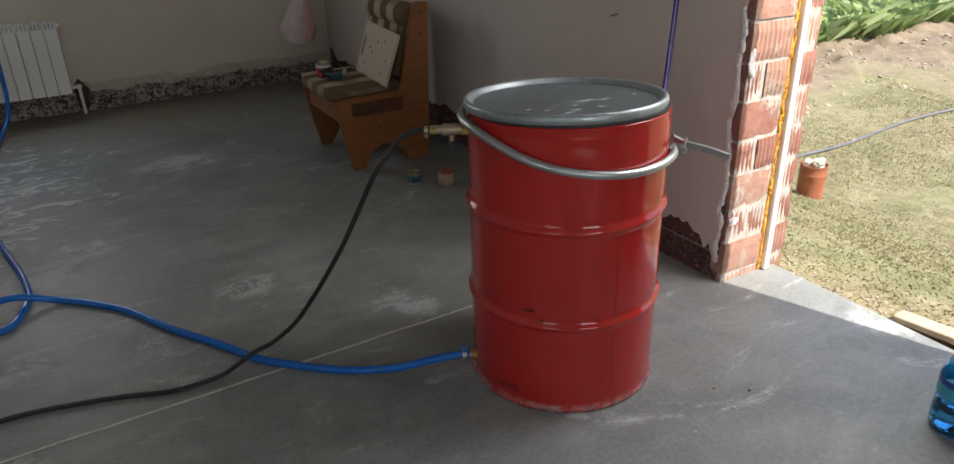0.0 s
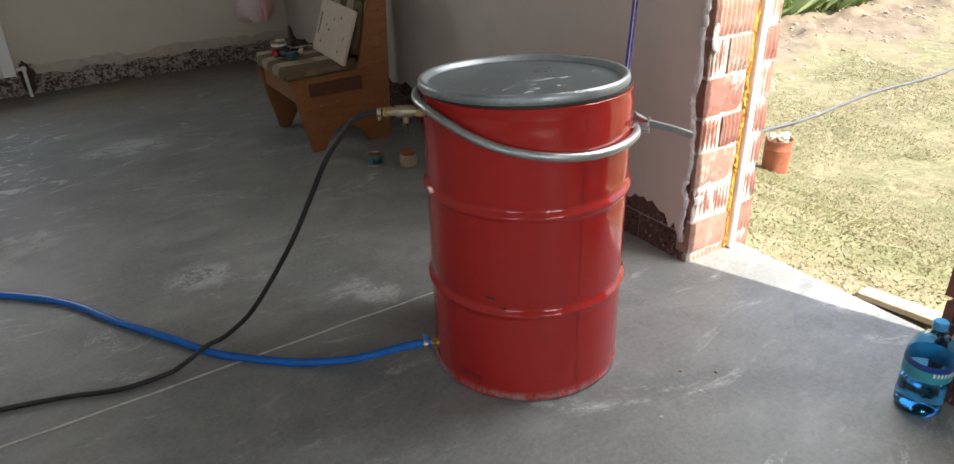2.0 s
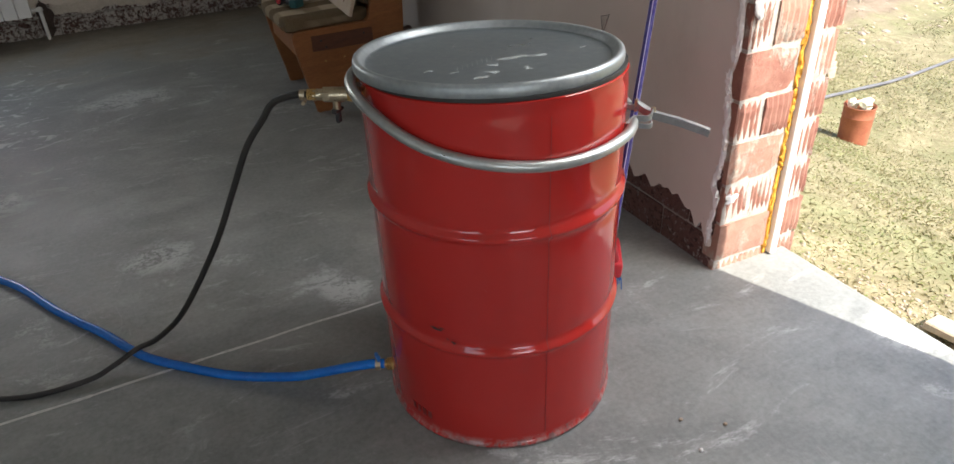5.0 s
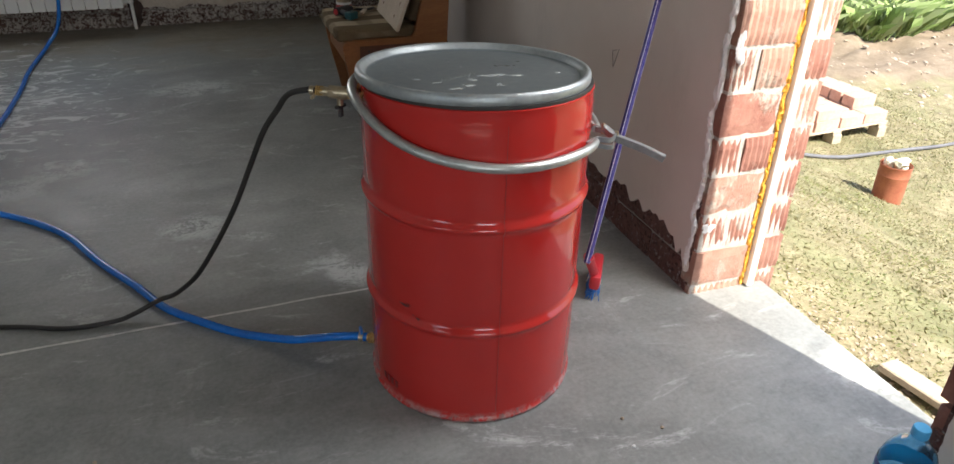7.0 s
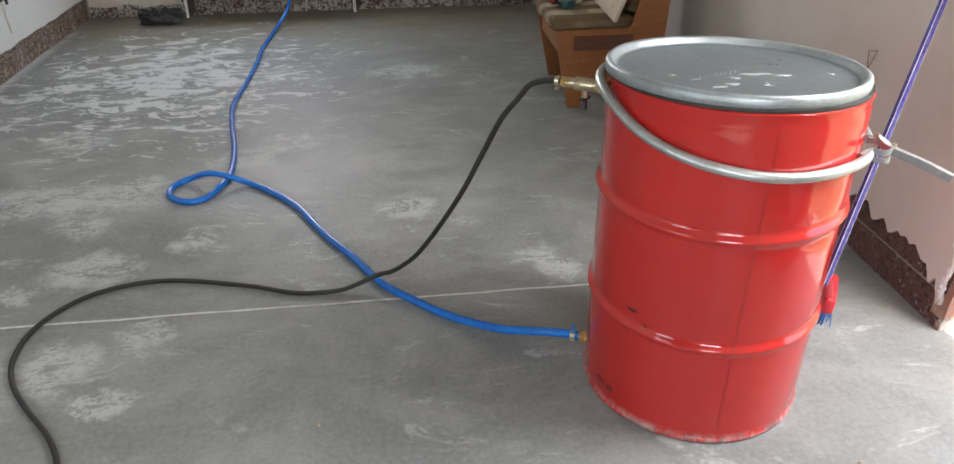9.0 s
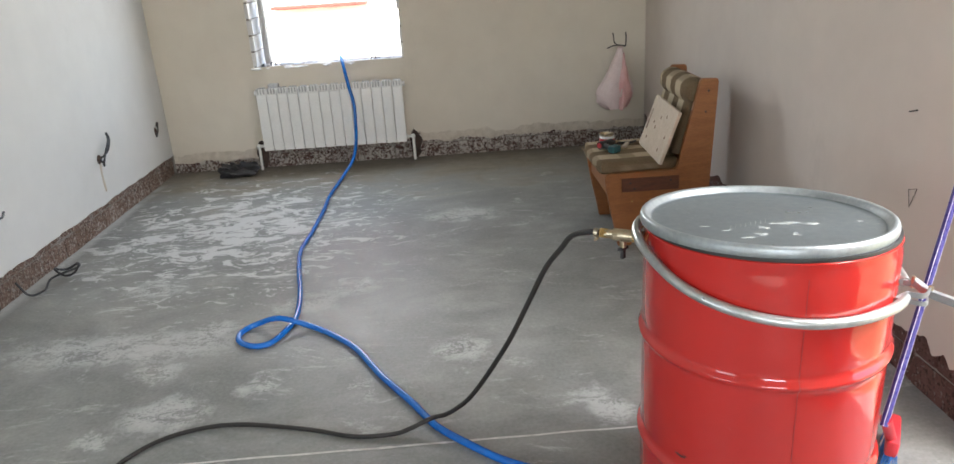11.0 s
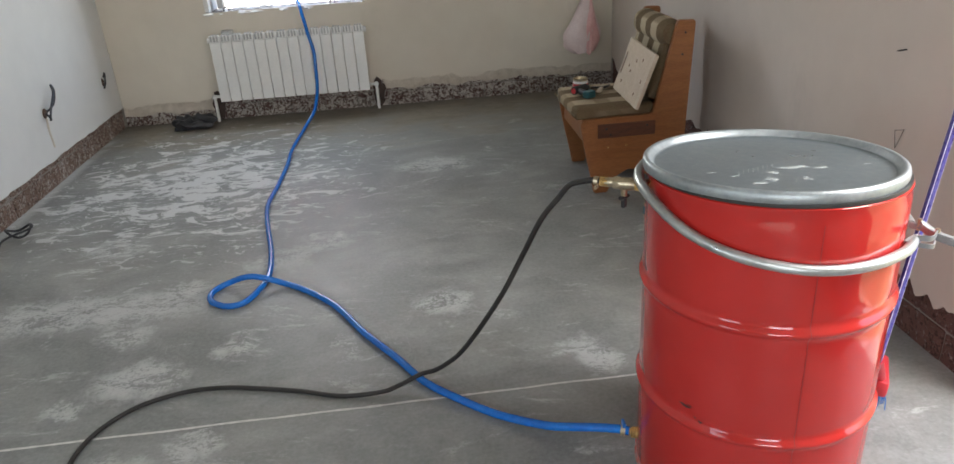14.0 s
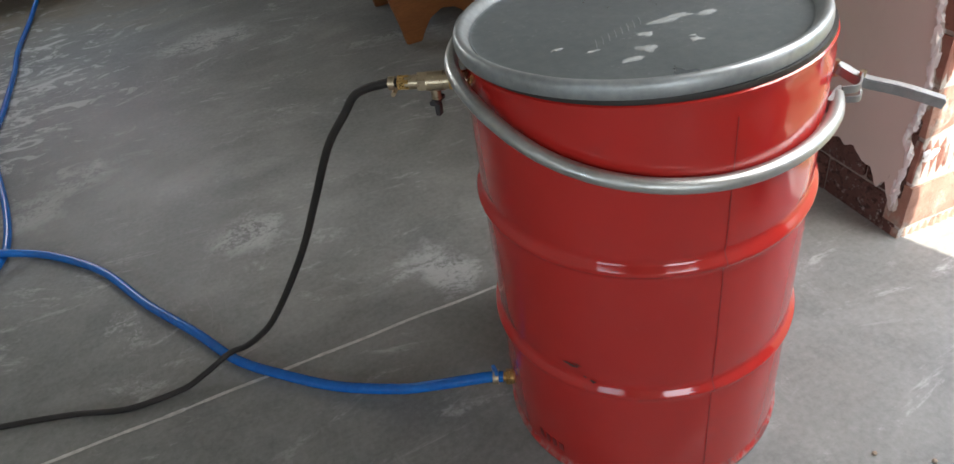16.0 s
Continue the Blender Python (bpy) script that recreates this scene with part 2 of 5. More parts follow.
def red_paint():
    m = Nodes("red_enamel", 0.12, spec=0.55)
    fine = m.noise(40, 6, 0.7)
    col = m.ramp(m.noise(3, 4), (0.3, (0.405, 0.019, 0.016)), (0.7, (0.46, 0.025, 0.020)))
    sep = m.add("ShaderNodeSeparateXYZ", Vector=m.coord)
    low = m.ramp(sep.outputs[2], (0.0, 0.25), (0.05, 0.0))
    scuff = m.ramp(m.math("ADD", m.noise(26, 7, 0.78), low), (0.70, 0.0), (0.78, 1.0))
    pale = m.math("MULTIPLY", m.ramp(m.noise(30, 7, 0.8, (1, 1, 0.5)), (0.64, 0.0), (0.70, 1.0)), m.ramp(m.noise(5, 3), (0.55, 0.0), (0.68, 0.35)))
    col = m.mix(pale, col, (0.55, 0.22, 0.20))
    # grey dust caught along the foot
    dust = m.math("MULTIPLY", m.ramp(sep.outputs[2], (0.008, 0.8), (0.03, 0.0)), m.ramp(fine, (0.42, 0.0), (0.58, 1.0)))
    col = m.mix(dust, col, (0.33, 0.27, 0.25))
    col = m.mix(m.math("MULTIPLY", scuff, 0.75), col, (0.10, 0.05, 0.045))
    m.color(col)
    m.rough(m.math("ADD", m.ramp(fine, (0.3, 0.07), (0.75, 0.15)), m.math("MULTIPLY", scuff, 0.4)))
    m.bump(m.math("ADD", m.noise(2.5, 2), m.math("MULTIPLY", fine, 0.01)), 0.05, 0.008)
    return m.mat


def zinc(name, c1, c2, rough, metal=0.85, scale=14):
    m = Nodes(name, rough, metal)
    a, b = m.noise(scale, 5, 0.65), m.noise(scale * 6, 5)
    m.color(m.mix(0.4, m.ramp(a, (0.3, c1), (0.7, c2)), m.ramp(b, (0.35, c1), (0.65, c2))))
    m.rough(m.ramp(a, (0.3, rough - 0.1), (0.7, rough + 0.14)))
    m.bump(b, 0.06, 0.003)
    return m.mat


def lid_steel():
    m = Nodes("lid_steel", 0.34, 0.55, spec=0.4)
    a, b = m.noise(5, 5, 0.65), m.noise(55, 6, 0.7)
    col = m.ramp(a, (0.3, (0.125, 0.152, 0.165)), (0.7, (0.185, 0.215, 0.228)))
    col = m.mix(0.25, col, m.ramp(b, (0.35, (0.10, 0.12, 0.13)), (0.65, (0.24, 0.265, 0.275))))
    chalk = m.math("MULTIPLY", m.ramp(m.noise(20, 7, 0.78, (0.6, 1.6, 1)), (0.60, 0.0), (0.70, 1.0)), m.ramp(m.noise(4, 3), (0.45, 0.0), (0.62, 0.45)))
    speck = m.math("MULTIPLY", m.ramp(m.noise(90, 5, 0.7), (0.60, 0.0), (0.67, 0.6)), m.ramp(m.noise(6, 4), (0.42, 0.0), (0.62, 1.0)))
    chalk = m.math("MAXIMUM", chalk, speck)
    m.color(m.mix(chalk, col, (0.36, 0.38, 0.38)))
    m.put(m.bsdf.inputs["Metallic"], m.math("SUBTRACT", 0.55, m.math("MULTIPLY", chalk, 0.5)))
    m.rough(m.ramp(a, (0.3, 0.24), (0.7, 0.40)))
    m.bump(m.math("ADD", m.noise(5, 3), m.math("MULTIPLY", b, 0.03)), 0.22, 0.012)
    return m.mat


def plaid():
    m = Nodes("plaid_upholstery", 0.95, spec=0.15)
    sep = m.add("ShaderNodeSeparateXYZ", Vector=m.coord)
    s1 = m.ramp(m.math("FRACT", m.math("MULTIPLY", sep.outputs[1], 6.2), 0), (0.44, 0.0), (0.5, 1.0), (0.94, 1.0), (1.0, 0.0))
    s2 = m.ramp(m.math("FRACT", m.math("MULTIPLY", m.math("ADD", sep.outputs[0], sep.outputs[2]), 5.5), 0), (0.50, 0.0), (0.55, 1.0), (0.92, 1.0), (0.97, 0.0))
    col = m.mix(s1, (0.44, 0.36, 0.25), (0.12, 0.08, 0.042))
    col = m.mix(m.math("MULTIPLY", s2, 0.5), col, (0.13, 0.095, 0.05))
    weave = m.noise(220, 3)
    m.color(m.mix(0.12, col, m.ramp(weave, (0.3, (0.1, 0.08, 0.06)), (0.7, (0.5, 0.43, 0.33)))))
    m.bump(weave, 0.5, 0.003)
    return m.mat


def varnished_wood(name, c1, c2, rough=0.4):
    m = Nodes(name, rough)
    g = m.noise(5, 6, 0.6, (1.0, 6.0, 5.0), 1.2)
    f = m.noise(40, 4, 0.6, (1.0, 5.0, 4.0))
    m.color(m.mix(0.35, m.ramp(g, (0.3, c1), (0.7, c2)), m.ramp(f, (0.35, c1), (0.65, c2))))
    m.rough(m.ramp(g, (0.3, rough - 0.08), (0.7, rough + 0.15)))
    m.bump(f, 0.12, 0.003)
    return m.mat


def water_plastic(name, tint, rough=0.05, ior=1.35, opacity=0.0):
    m = Nodes(name, rough)
    m.color(m.ramp(m.noise(12, 3), (0.3, tint), (0.7, tuple(min(1, v * 1.15) for v in tint))))
    m.bsdf.inputs["Transmission Weight"].default_value = 1.0 - opacity
    m.bsdf.inputs["IOR"].default_value = ior
    m.bump(m.noise(14, 2), 0.15, 0.01)
    return m.mat


def yard_soil():
    m = Nodes("dry_yard", 0.95, spec=0.1)
    a, b, c = m.noise(0.7, 6, 0.65), m.noise(5, 6, 0.7), m.noise(45, 4)
    straw = m.ramp(b, (0.3, (0.20, 0.175, 0.105)), (0.7, (0.29, 0.255, 0.165)))
    soil = m.ramp(b, (0.3, (0.15, 0.112, 0.078)), (0.7, (0.29, 0.228, 0.165)))
    sep = m.add("ShaderNodeSeparateXYZ", Vector=m.coord)
    dug = m.ramp(m.math("ADD", m.math("MULTIPLY", sep.outputs[1], 0.1), m.math("MULTIPLY", m.math("SUBTRACT", a, 0.5), 0.5)), (0.60, 0.0), (0.68, 1.0))
    col = m.mix(m.math("MAXIMUM", dug, m.ramp(a, (0.56, 0.0), (0.66, 0.6))), straw, soil)
    # matted straw fibres lying in two directions, worn and green places between them
    f1 = m.noise(26, 8, 0.85, (1.0, 4.5, 1.0), 1.6)
    f2 = m.noise(23, 8, 0.85, (4.0, 1.0, 1.0), 1.9)
    fib = m.math("ADD", m.math("MULTIPLY", f1, 0.5), m.math("MULTIPLY", f2, 0.5))
    tuft = m.noise(7, 7, 0.75, distort=0.8)
    mat_h = m.math("ADD", m.math("MULTIPLY", fib, 0.65), m.math("MULTIPLY", tuft, 0.35))
    tone = m.ramp(mat_h, (0.41, (0.085, 0.072, 0.034)), (0.48, (0.19, 0.165, 0.09)), (0.54, (0.31, 0.275, 0.165)), (0.62, (0.44, 0.40, 0.27)))
    green = m.ramp(m.math("ADD", m.math("MULTIPLY", m.noise(1.3, 7, 0.72), 0.75), m.math("MULTIPLY", c, 0.25)), (0.47, 0.0), (0.58, 0.8))
    tone = m.mix(green, tone, m.ramp(mat_h, (0.41, (0.05, 0.062, 0.022)), (0.50, (0.15, 0.17, 0.07)), (0.60, (0.28, 0.295, 0.15))))
    col = m.mix(m.math("MULTIPLY", m.math("SUBTRACT", 1.0, dug), 0.85), col, tone)
    m.color(m.mix(0.15, col, m.ramp(c, (0.3, (0.15, 0.12, 0.08)), (0.7, (0.38, 0.33, 0.24)))))
    m.bump(m.math("ADD", m.math("MULTIPLY", b, 0.4), m.math("MULTIPLY", fib, 0.6)), 0.14, 0.008)
    return m.mat


def blades_mat(name, *cols):
    m = Nodes(name, 0.8, spec=0.2)
    rnd = m.t.nodes.new("ShaderNodeNewGeometry").outputs["Random Per Island"]
    m.color(m.ramp(rnd, *[(i / (len(cols) - 1), c) for i, c in enumerate(cols)]))
    return m.mat


M_FLOOR = concrete_floor()
M_PLASTER = plaster("warm_plaster", (0.62, 0.565, 0.48), (0.72, 0.665, 0.57))
M_PLASTER_PINK = plaster("pinkish_plaster", (0.53, 0.465, 0.415), (0.62, 0.55, 0.49))
M_PLASTER_PALE = plaster("pale_plaster", (0.60, 0.60, 0.59), (0.70, 0.70, 0.685))
M_SOFFIT = simple("concrete_soffit", (0.36, 0.36, 0.35), (0.48, 0.475, 0.46), 0.9, 3, 0.3)
M_ROUGHCAST = simple("rough_undercoat", (0.50, 0.44, 0.36), (0.70, 0.64, 0.55), 0.95, 16, 1.0, dist=0.02)
M_GYPSUM = simple("gypsum", (0.62, 0.60, 0.58), (0.78, 0.77, 0.75), 0.85, 25, 0.6)
M_OLDBRICK = splashed_brick("bare_old_brick", 0.56, 0.62, 0.25, (0.075, 0.042, 0.036), (0.20, 0.105, 0.088), (0.42, 0.37, 0.34))
M_LIMEBRICK = splashed_brick("lime_splashed_brick", 0.475, 0.525, 0.75, (0.075, 0.048, 0.042), (0.22, 0.135, 0.115), (0.60, 0.56, 0.51))
M_DUSTBRICK = splashed_brick("dusty_old_brick", 0.50, 0.57, 0.5, (0.13, 0.085, 0.066), (0.33, 0.225, 0.18), (0.55, 0.50, 0.45))
M_MORTAR = simple("mortar", (0.20, 0.18, 0.16), (0.36, 0.33, 0.29), 0.95, 20, 0.8, dist=0.01)
M_PALEMORTAR = simple("pale_mortar", (0.30, 0.27, 0.24), (0.50, 0.46, 0.41), 0.95, 24, 0.9, dist=0.012)
M_STACKBRICK = simple("pale_pink_brick", (0.44, 0.26, 0.195), (0.57, 0.38, 0.30), 0.9, 7, 0.2)
M_BLOCK = clay_block()
M_RED = red_paint()
M_RIM = zinc("rolled_zinc", (0.24, 0.27, 0.282), (0.38, 0.41, 0.422), 0.40, 0.65)
M_DRIP = simple("dried_paint_drip", (0.20, 0.22, 0.22), (0.29, 0.31, 0.31), 0.8, 30, 0.2)
M_LID = lid_steel()
M_LUG = zinc("dull_lug_zinc", (0.16, 0.165, 0.165), (0.28, 0.29, 0.29), 0.6, 0.15)
M_LEVER = zinc("pressed_lever_zinc", (0.20, 0.21, 0.215), (0.33, 0.345, 0.35), 0.42, 0.6)
M_CLAMP = zinc("clamp_zinc", (0.33, 0.35, 0.345), (0.49, 0.51, 0.50), 0.36, 0.75)
M_RUBBER = simple("black_rubber", (0.012, 0.012, 0.012), (0.028, 0.027, 0.026), 0.55, 20, 0.2)
M_BLACKHOSE = simple("dusty_black_hose", (0.008, 0.0075, 0.007), (0.026, 0.023, 0.021), 0.6, 12, 0.3)
M_BLUEHOSE = simple("blue_hose", (0.004, 0.10, 0.43), (0.009, 0.165, 0.57), 0.20, 9, 0.1)
M_BRASS = simple("brass", (0.46, 0.28, 0.09), (0.66, 0.45, 0.19), 0.30, 30, 0.1, 0.9)
M_NICKEL = simple("nickel", (0.38, 0.32, 0.22), (0.58, 0.49, 0.35), 0.33, 30, 0.1, 0.95)
M_WOOD = varnished_wood("varnished_wood", (0.20, 0.072, 0.022), (0.33, 0.135, 0.045), 0.42)
M_WOODDARK = varnished_wood("worn_dark_wood", (0.07, 0.026, 0.015), (0.15, 0.055, 0.026), 0.55)
M_PLY = varnished_wood("bare_plywood", (0.45, 0.36, 0.27), (0.60, 0.50, 0.39), 0.75)
M_PLAID = plaid()
M_WHITEPAINT = simple("white_enamel", (0.74, 0.74, 0.72), (0.82, 0.82, 0.80), 0.35, 6, 0.03)
M_GREYPLASTIC = simple("grey_profile", (0.36, 0.36, 0.36), (0.48, 0.48, 0.47), 0.45, 8, 0.05)
M_FOAM = simple("orange_foam", (0.50, 0.20, 0.02), (0.82, 0.46, 0.06), 0.9, 22, 0.9, dist=0.01)
M_YARD = yard_soil()
M_BLACK = simple("black_plastic", (0.012, 0.012, 0.014), (0.03, 0.03, 0.033), 0.45, 20, 0.1)
M_DARK = simple("dark_grey_bag", (0.02, 0.02, 0.022), (0.05, 0.05, 0.055), 0.4, 14, 0.5)
M_REDPLASTIC = simple("red_plastic", (0.45, 0.02, 0.03), (0.56, 0.04, 0.05), 0.4, 12, 0.05)
M_BLUEPLASTIC = simple("blue_plastic", (0.02, 0.13, 0.42), (0.04, 0.2, 0.55), 0.35, 12, 0.05)
M_PURPLE = simple("purple_tube", (0.022, 0.018, 0.13), (0.04, 0.032, 0.19), 0.3, 10, 0.05)
M_SILVER = simple("silver_stripe", (0.55, 0.53, 0.66), (0.68, 0.66, 0.76), 0.3, 12, 0.03)
M_RUST = simple("rusty_steel", (0.22, 0.06, 0.03), (0.38, 0.13, 0.065), 0.75, 9, 0.4)
M_SHEETBAG = simple("thin_plastic", (0.66, 0.52, 0.50), (0.80, 0.68, 0.66), 0.4, 8, 0.4)
M_PINKBAG = simple("pink_plastic", (0.66, 0.34, 0.34), (0.78, 0.50, 0.48), 0.4, 8, 0.4)
M_SMUDGE = simple("pencil_mark", (0.05, 0.045, 0.04), (0.10, 0.09, 0.085), 0.9, 30, 0.0)
M_BROWNSTONE = simple("red_trim", (0.20, 0.025, 0.018), (0.28, 0.045, 0.03), 0.7, 6, 0.1)
M_RENDERWALL = simple("white_render", (0.78, 0.77, 0.75), (0.84, 0.83, 0.81), 0.9, 3, 0.2)
M_STONE = simple("rubble_stone", (0.31, 0.245, 0.18), (0.44, 0.36, 0.275), 0.9, 14, 0.6, dist=0.01)
M_OLDPLANK = varnished_wood("weathered_plank", (0.34, 0.27, 0.19), (0.52, 0.44, 0.33), 0.85)


# ---------------- mesh helpers ----------------
def mesh_from(name, verts, faces, smooth=False):
    me = bpy.data.meshes.new(name)
    me.from_pydata([tuple(v) for v in verts], [], faces)
    me.validate()
    if smooth:
        me.polygons.foreach_set("use_smooth", [True] * len(me.polygons))
    return me


def link(name, me, material, parent=None, label="", matrix=None):
    ob = new(name, me)
    if material and not me.materials:
        me.materials.append(material)
    if parent:
        ob.parent = parent
    if matrix:
        ob.matrix_local = matrix
    return tagged(ob, label)


def part(name, bm, material, parent=None, label="", smooth=False, matrix=None):
    """Links a bmesh as one mesh object, under a thing or a part."""
    me = bpy.data.meshes.new(name)
    bmesh.ops.recalc_face_normals(bm, faces=bm.faces[:])
    bm.to_mesh(me)
    bm.free()
    if smooth:
        me.polygons.foreach_set("use_smooth", [True] * len(me.polygons))
        me.set_sharp_from_angle(angle=radians(40))
    return link(name, me, material, parent, label, matrix)


def thing(name, place, label, category, group="", kind="", rz=0.0):
    ob = new(name)
    ob.empty_display_size = 0.05
    ob.matrix_world = pose(*place, 0, 0, rz)
    return tagged(ob, label, category, group, kind)


def box(x0, x1, y0, y1, z0, z1, bevel=0.0, seg=1, bm=None):
    bm = bm or bmesh.new()
    r = bmesh.ops.create_cube(bm, size=1.0, matrix=Matrix.Translation(((x0 + x1) / 2, (y0 + y1) / 2, (z0 + z1) / 2)) @ Matrix.Diagonal((x1 - x0, y1 - y0, z1 - z0, 1)))
    if bevel:
        edges = list({e for v in r["verts"] for e in v.link_edges})
        bmesh.ops.bevel(bm, geom=edges, offset=bevel, segments=seg, affect="EDGES", profile=0.5)
    return bm


def rod(a, b, r, seg=16, r2=None, bm=None):
    bm = bm or bmesh.new()
    a, b = Vector(a), Vector(b)
    d = b - a
    m = Matrix.Translation((a + b) / 2) @ d.to_track_quat("Z", "Y").to_matrix().to_4x4()
    bmesh.ops.create_cone(bm, cap_ends=True, segments=seg, radius1=r, radius2=r if r2 is None else r2, depth=d.length, matrix=m)
    return bm


def lathe(profile, seg=96, bm=None, close=False):
    """Turns (r, z) points about the z axis."""
    bm = bm or bmesh.new()
    rings = []
    for r, z in profile:
        if r < 1e-5:
            rings.append([bm.verts.new((0, 0, z))])
        else:
            rings.append([bm.verts.new((r * math.cos(2 * math.pi * i / seg), r * math.sin(2 * math.pi * i / seg), z)) for i in range(seg)])
    pairs = list(zip(rings, rings[1:])) + ([(rings[-1], rings[0])] if close else [])
    for p, q in pairs:
        for i in range(seg):
            j = (i + 1) % seg
            if len(p) == 1 and len(q) == 1:
                continue
            if len(p) == 1:
                bm.faces.new((p[0], q[i], q[j]))
            elif len(q) == 1:
                bm.faces.new((p[i], p[j], q[0]))
            else:
                bm.faces.new((p[i], p[j], q[j], q[i]))
    return bm


def spline(points, per=10):
    """A Catmull-Rom curve through the points."""
    p = [Vector(q) for q in points]
    p = [2 * p[0] - p[1]] + p + [2 * p[-1] - p[-2]]
    out = []
    for i in range(1, len(p) - 2):
        a, b, c, d = p[i - 1 : i + 3]
        for k in range(per):
            t = k / per
            out.append(0.5 * (2 * b + (c - a) * t + (2 * a - 5 * b + 4 * c - d) * t * t + (3 * b - a - 3 * c + d) * t**3))
    return out + [p[-2]]


def tube(points, r, seg=12, per=10, bm=None, smooth_path=True):
    bm = bm or bmesh.new()
    pts = spline(points, per) if smooth_path else [Vector(q) for q in points]
    rings, up = [], Vector((0.13, 0.21, 1)).normalized()
    for i, q in enumerate(pts):
        d = (pts[min(i + 1, len(pts) - 1)] - pts[max(i - 1, 0)]).normalized()
        s = d.cross(up)
        s = s.normalized() if s.length > 1e-4 else Vector((1, 0, 0))
        up = s.cross(d).normalized()
        rings.append([bm.verts.new(q + r * (math.cos(2 * math.pi * k / seg) * s + math.sin(2 * math.pi * k / seg) * up)) for k in range(seg)])
    for a, b in zip(rings, rings[1:]):
        for k in range(seg):
            bm.faces.new((a[k], a[(k + 1) % seg], b[(k + 1) % seg], b[k]))
    bm.faces.new(rings[0][::-1])
    bm.faces.new(rings[-1])
    return bm


def slab_from_outline(outline, depth, axis="y", bevel=0.0):
    """A flat board cut to an outline of (u, v) points, pushed along y (or x)."""
    bm = bmesh.new()
    vs = [bm.verts.new((u, 0, v) if axis == "y" else (0, u, v)) for u, v in outline]
    f = bm.faces.new(vs)
    r = bmesh.ops.extrude_face_region(bm, geom=[f])
    push = Vector((0, depth, 0)) if axis == "y" else Vector((depth, 0, 0))
    bmesh.ops.translate(bm, vec=push, verts=[v for v in r["geom"] if isinstance(v, bmesh.types.BMVert)])
    bmesh.ops.recalc_face_normals(bm, faces=bm.faces[:])
    if bevel:
        bmesh.ops.bevel(bm, geom=bm.edges[:], offset=bevel, segments=2, affect="EDGES")
    return bm


def lump(bm, place, size, seed=0, amount=0.35, div=2):
    """An uneven rounded lump."""
    r = bmesh.ops.create_icosphere(bm, subdivisions=div, radius=1.0)
    for v in r["verts"]:
        n = noise.noise(v.co * 1.7 + Vector((seed * 7.3, seed * 3.1, 0)))
        v.co = Vector(place) + Vector((v.co.x * size[0], v.co.y * size[1], v.co.z * size[2])) * (1 + amount * n)
    return bm


def wob(a, b=0.0, c=0.0):
    return noise.noise(Vector((a, b, c)))


# ---------------- the setting ----------------
XL, XR, YS, YN, ZC = 1.815, 5.444, -1.3, 6.80, 2.70   # the room's inner faces
XO = 5.774                                           # outer face of the wall with the doorway
DY0, DY1, DZ = 1.945, 2.801, 2.12                    # the doorway
WX0, WX1, WZ0, WZ1 = 2.530, 3.644, 0.762, 2.15       # the back window
SKIN = 0.016                                         # plaster thickness

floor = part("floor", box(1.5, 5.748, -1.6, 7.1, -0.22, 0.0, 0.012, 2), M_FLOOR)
tagged(floor, "grey concrete screed floor with pale stains and scuffs", "floor", kind="structure")
# the saw-cut joint across the floor
joint = bmesh.new()
n_j = 60
for i in range(n_j):
    xa, xb = 1.9 + 2.75 * i / n_j, 1.9 + 2.75 * (i + 1) / n_j
    ya, yb = 3.117 + 0.0124 * (xa - 2.5) + 0.005 * wob(xa * 5), 3.117 + 0.0124 * (xb - 2.5) + 0.005 * wob(xb * 5)
    wa = 0.0046 + 0.0024 * wob(xa * 21, 4)
    vs = [joint.verts.new(p) for p in ((xa, ya - wa, 0.0015), (xb, yb - wa, 0.0015), (xb, yb + wa, 0.0015), (xa, ya + wa, 0.0015))]
    joint.faces.new(vs)
M_CHALK = simple("chalky_filler", (0.46, 0.45, 0.43), (0.74, 0.73, 0.70), 0.9, 40, 0.4)
part("joint_filler", joint, M_CHALK, floor, "pale filled joint line across the screed")

wall_right = thing("wall_right", (0, 0, 0), "block wall with pinkish plaster skin, open brick at its foot", "wall", kind="structure")
core = bmesh.new()
box(XR + SKIN, XO, DY1 + 0.045, 7.1, -0.3, ZC, bm=core)
box(XR + SKIN, XO, -1.6, DY0 - 0.03, -0.3, ZC, bm=core)
box(XR + SKIN, XO, DY0 - 0.03, DY1 + 0.045, DZ, ZC, bm=core)
part("core", core, M_MORTAR, wall_right)

wall_back = thing("wall_back", (0, 0, 0), "plastered back wall with a bare window opening", "wall", kind="structure")
core = bmesh.new()
T1 = YN + 0.30
box(1.5, WX0 + 0.02, YN + SKIN, T1, -0.3, ZC, bm=core)
box(WX1 - 0.012, XR + SKIN, YN + SKIN, T1, -0.3, ZC, bm=core)
box(WX0 + 0.02, WX1 - 0.012, YN + SKIN, T1, -0.3, WZ0 - 0.012, bm=core)
box(WX0 + 0.02, WX1 - 0.012, YN + SKIN, T1, WZ1, ZC, bm=core)
part("core", core, M_MORTAR, wall_back)

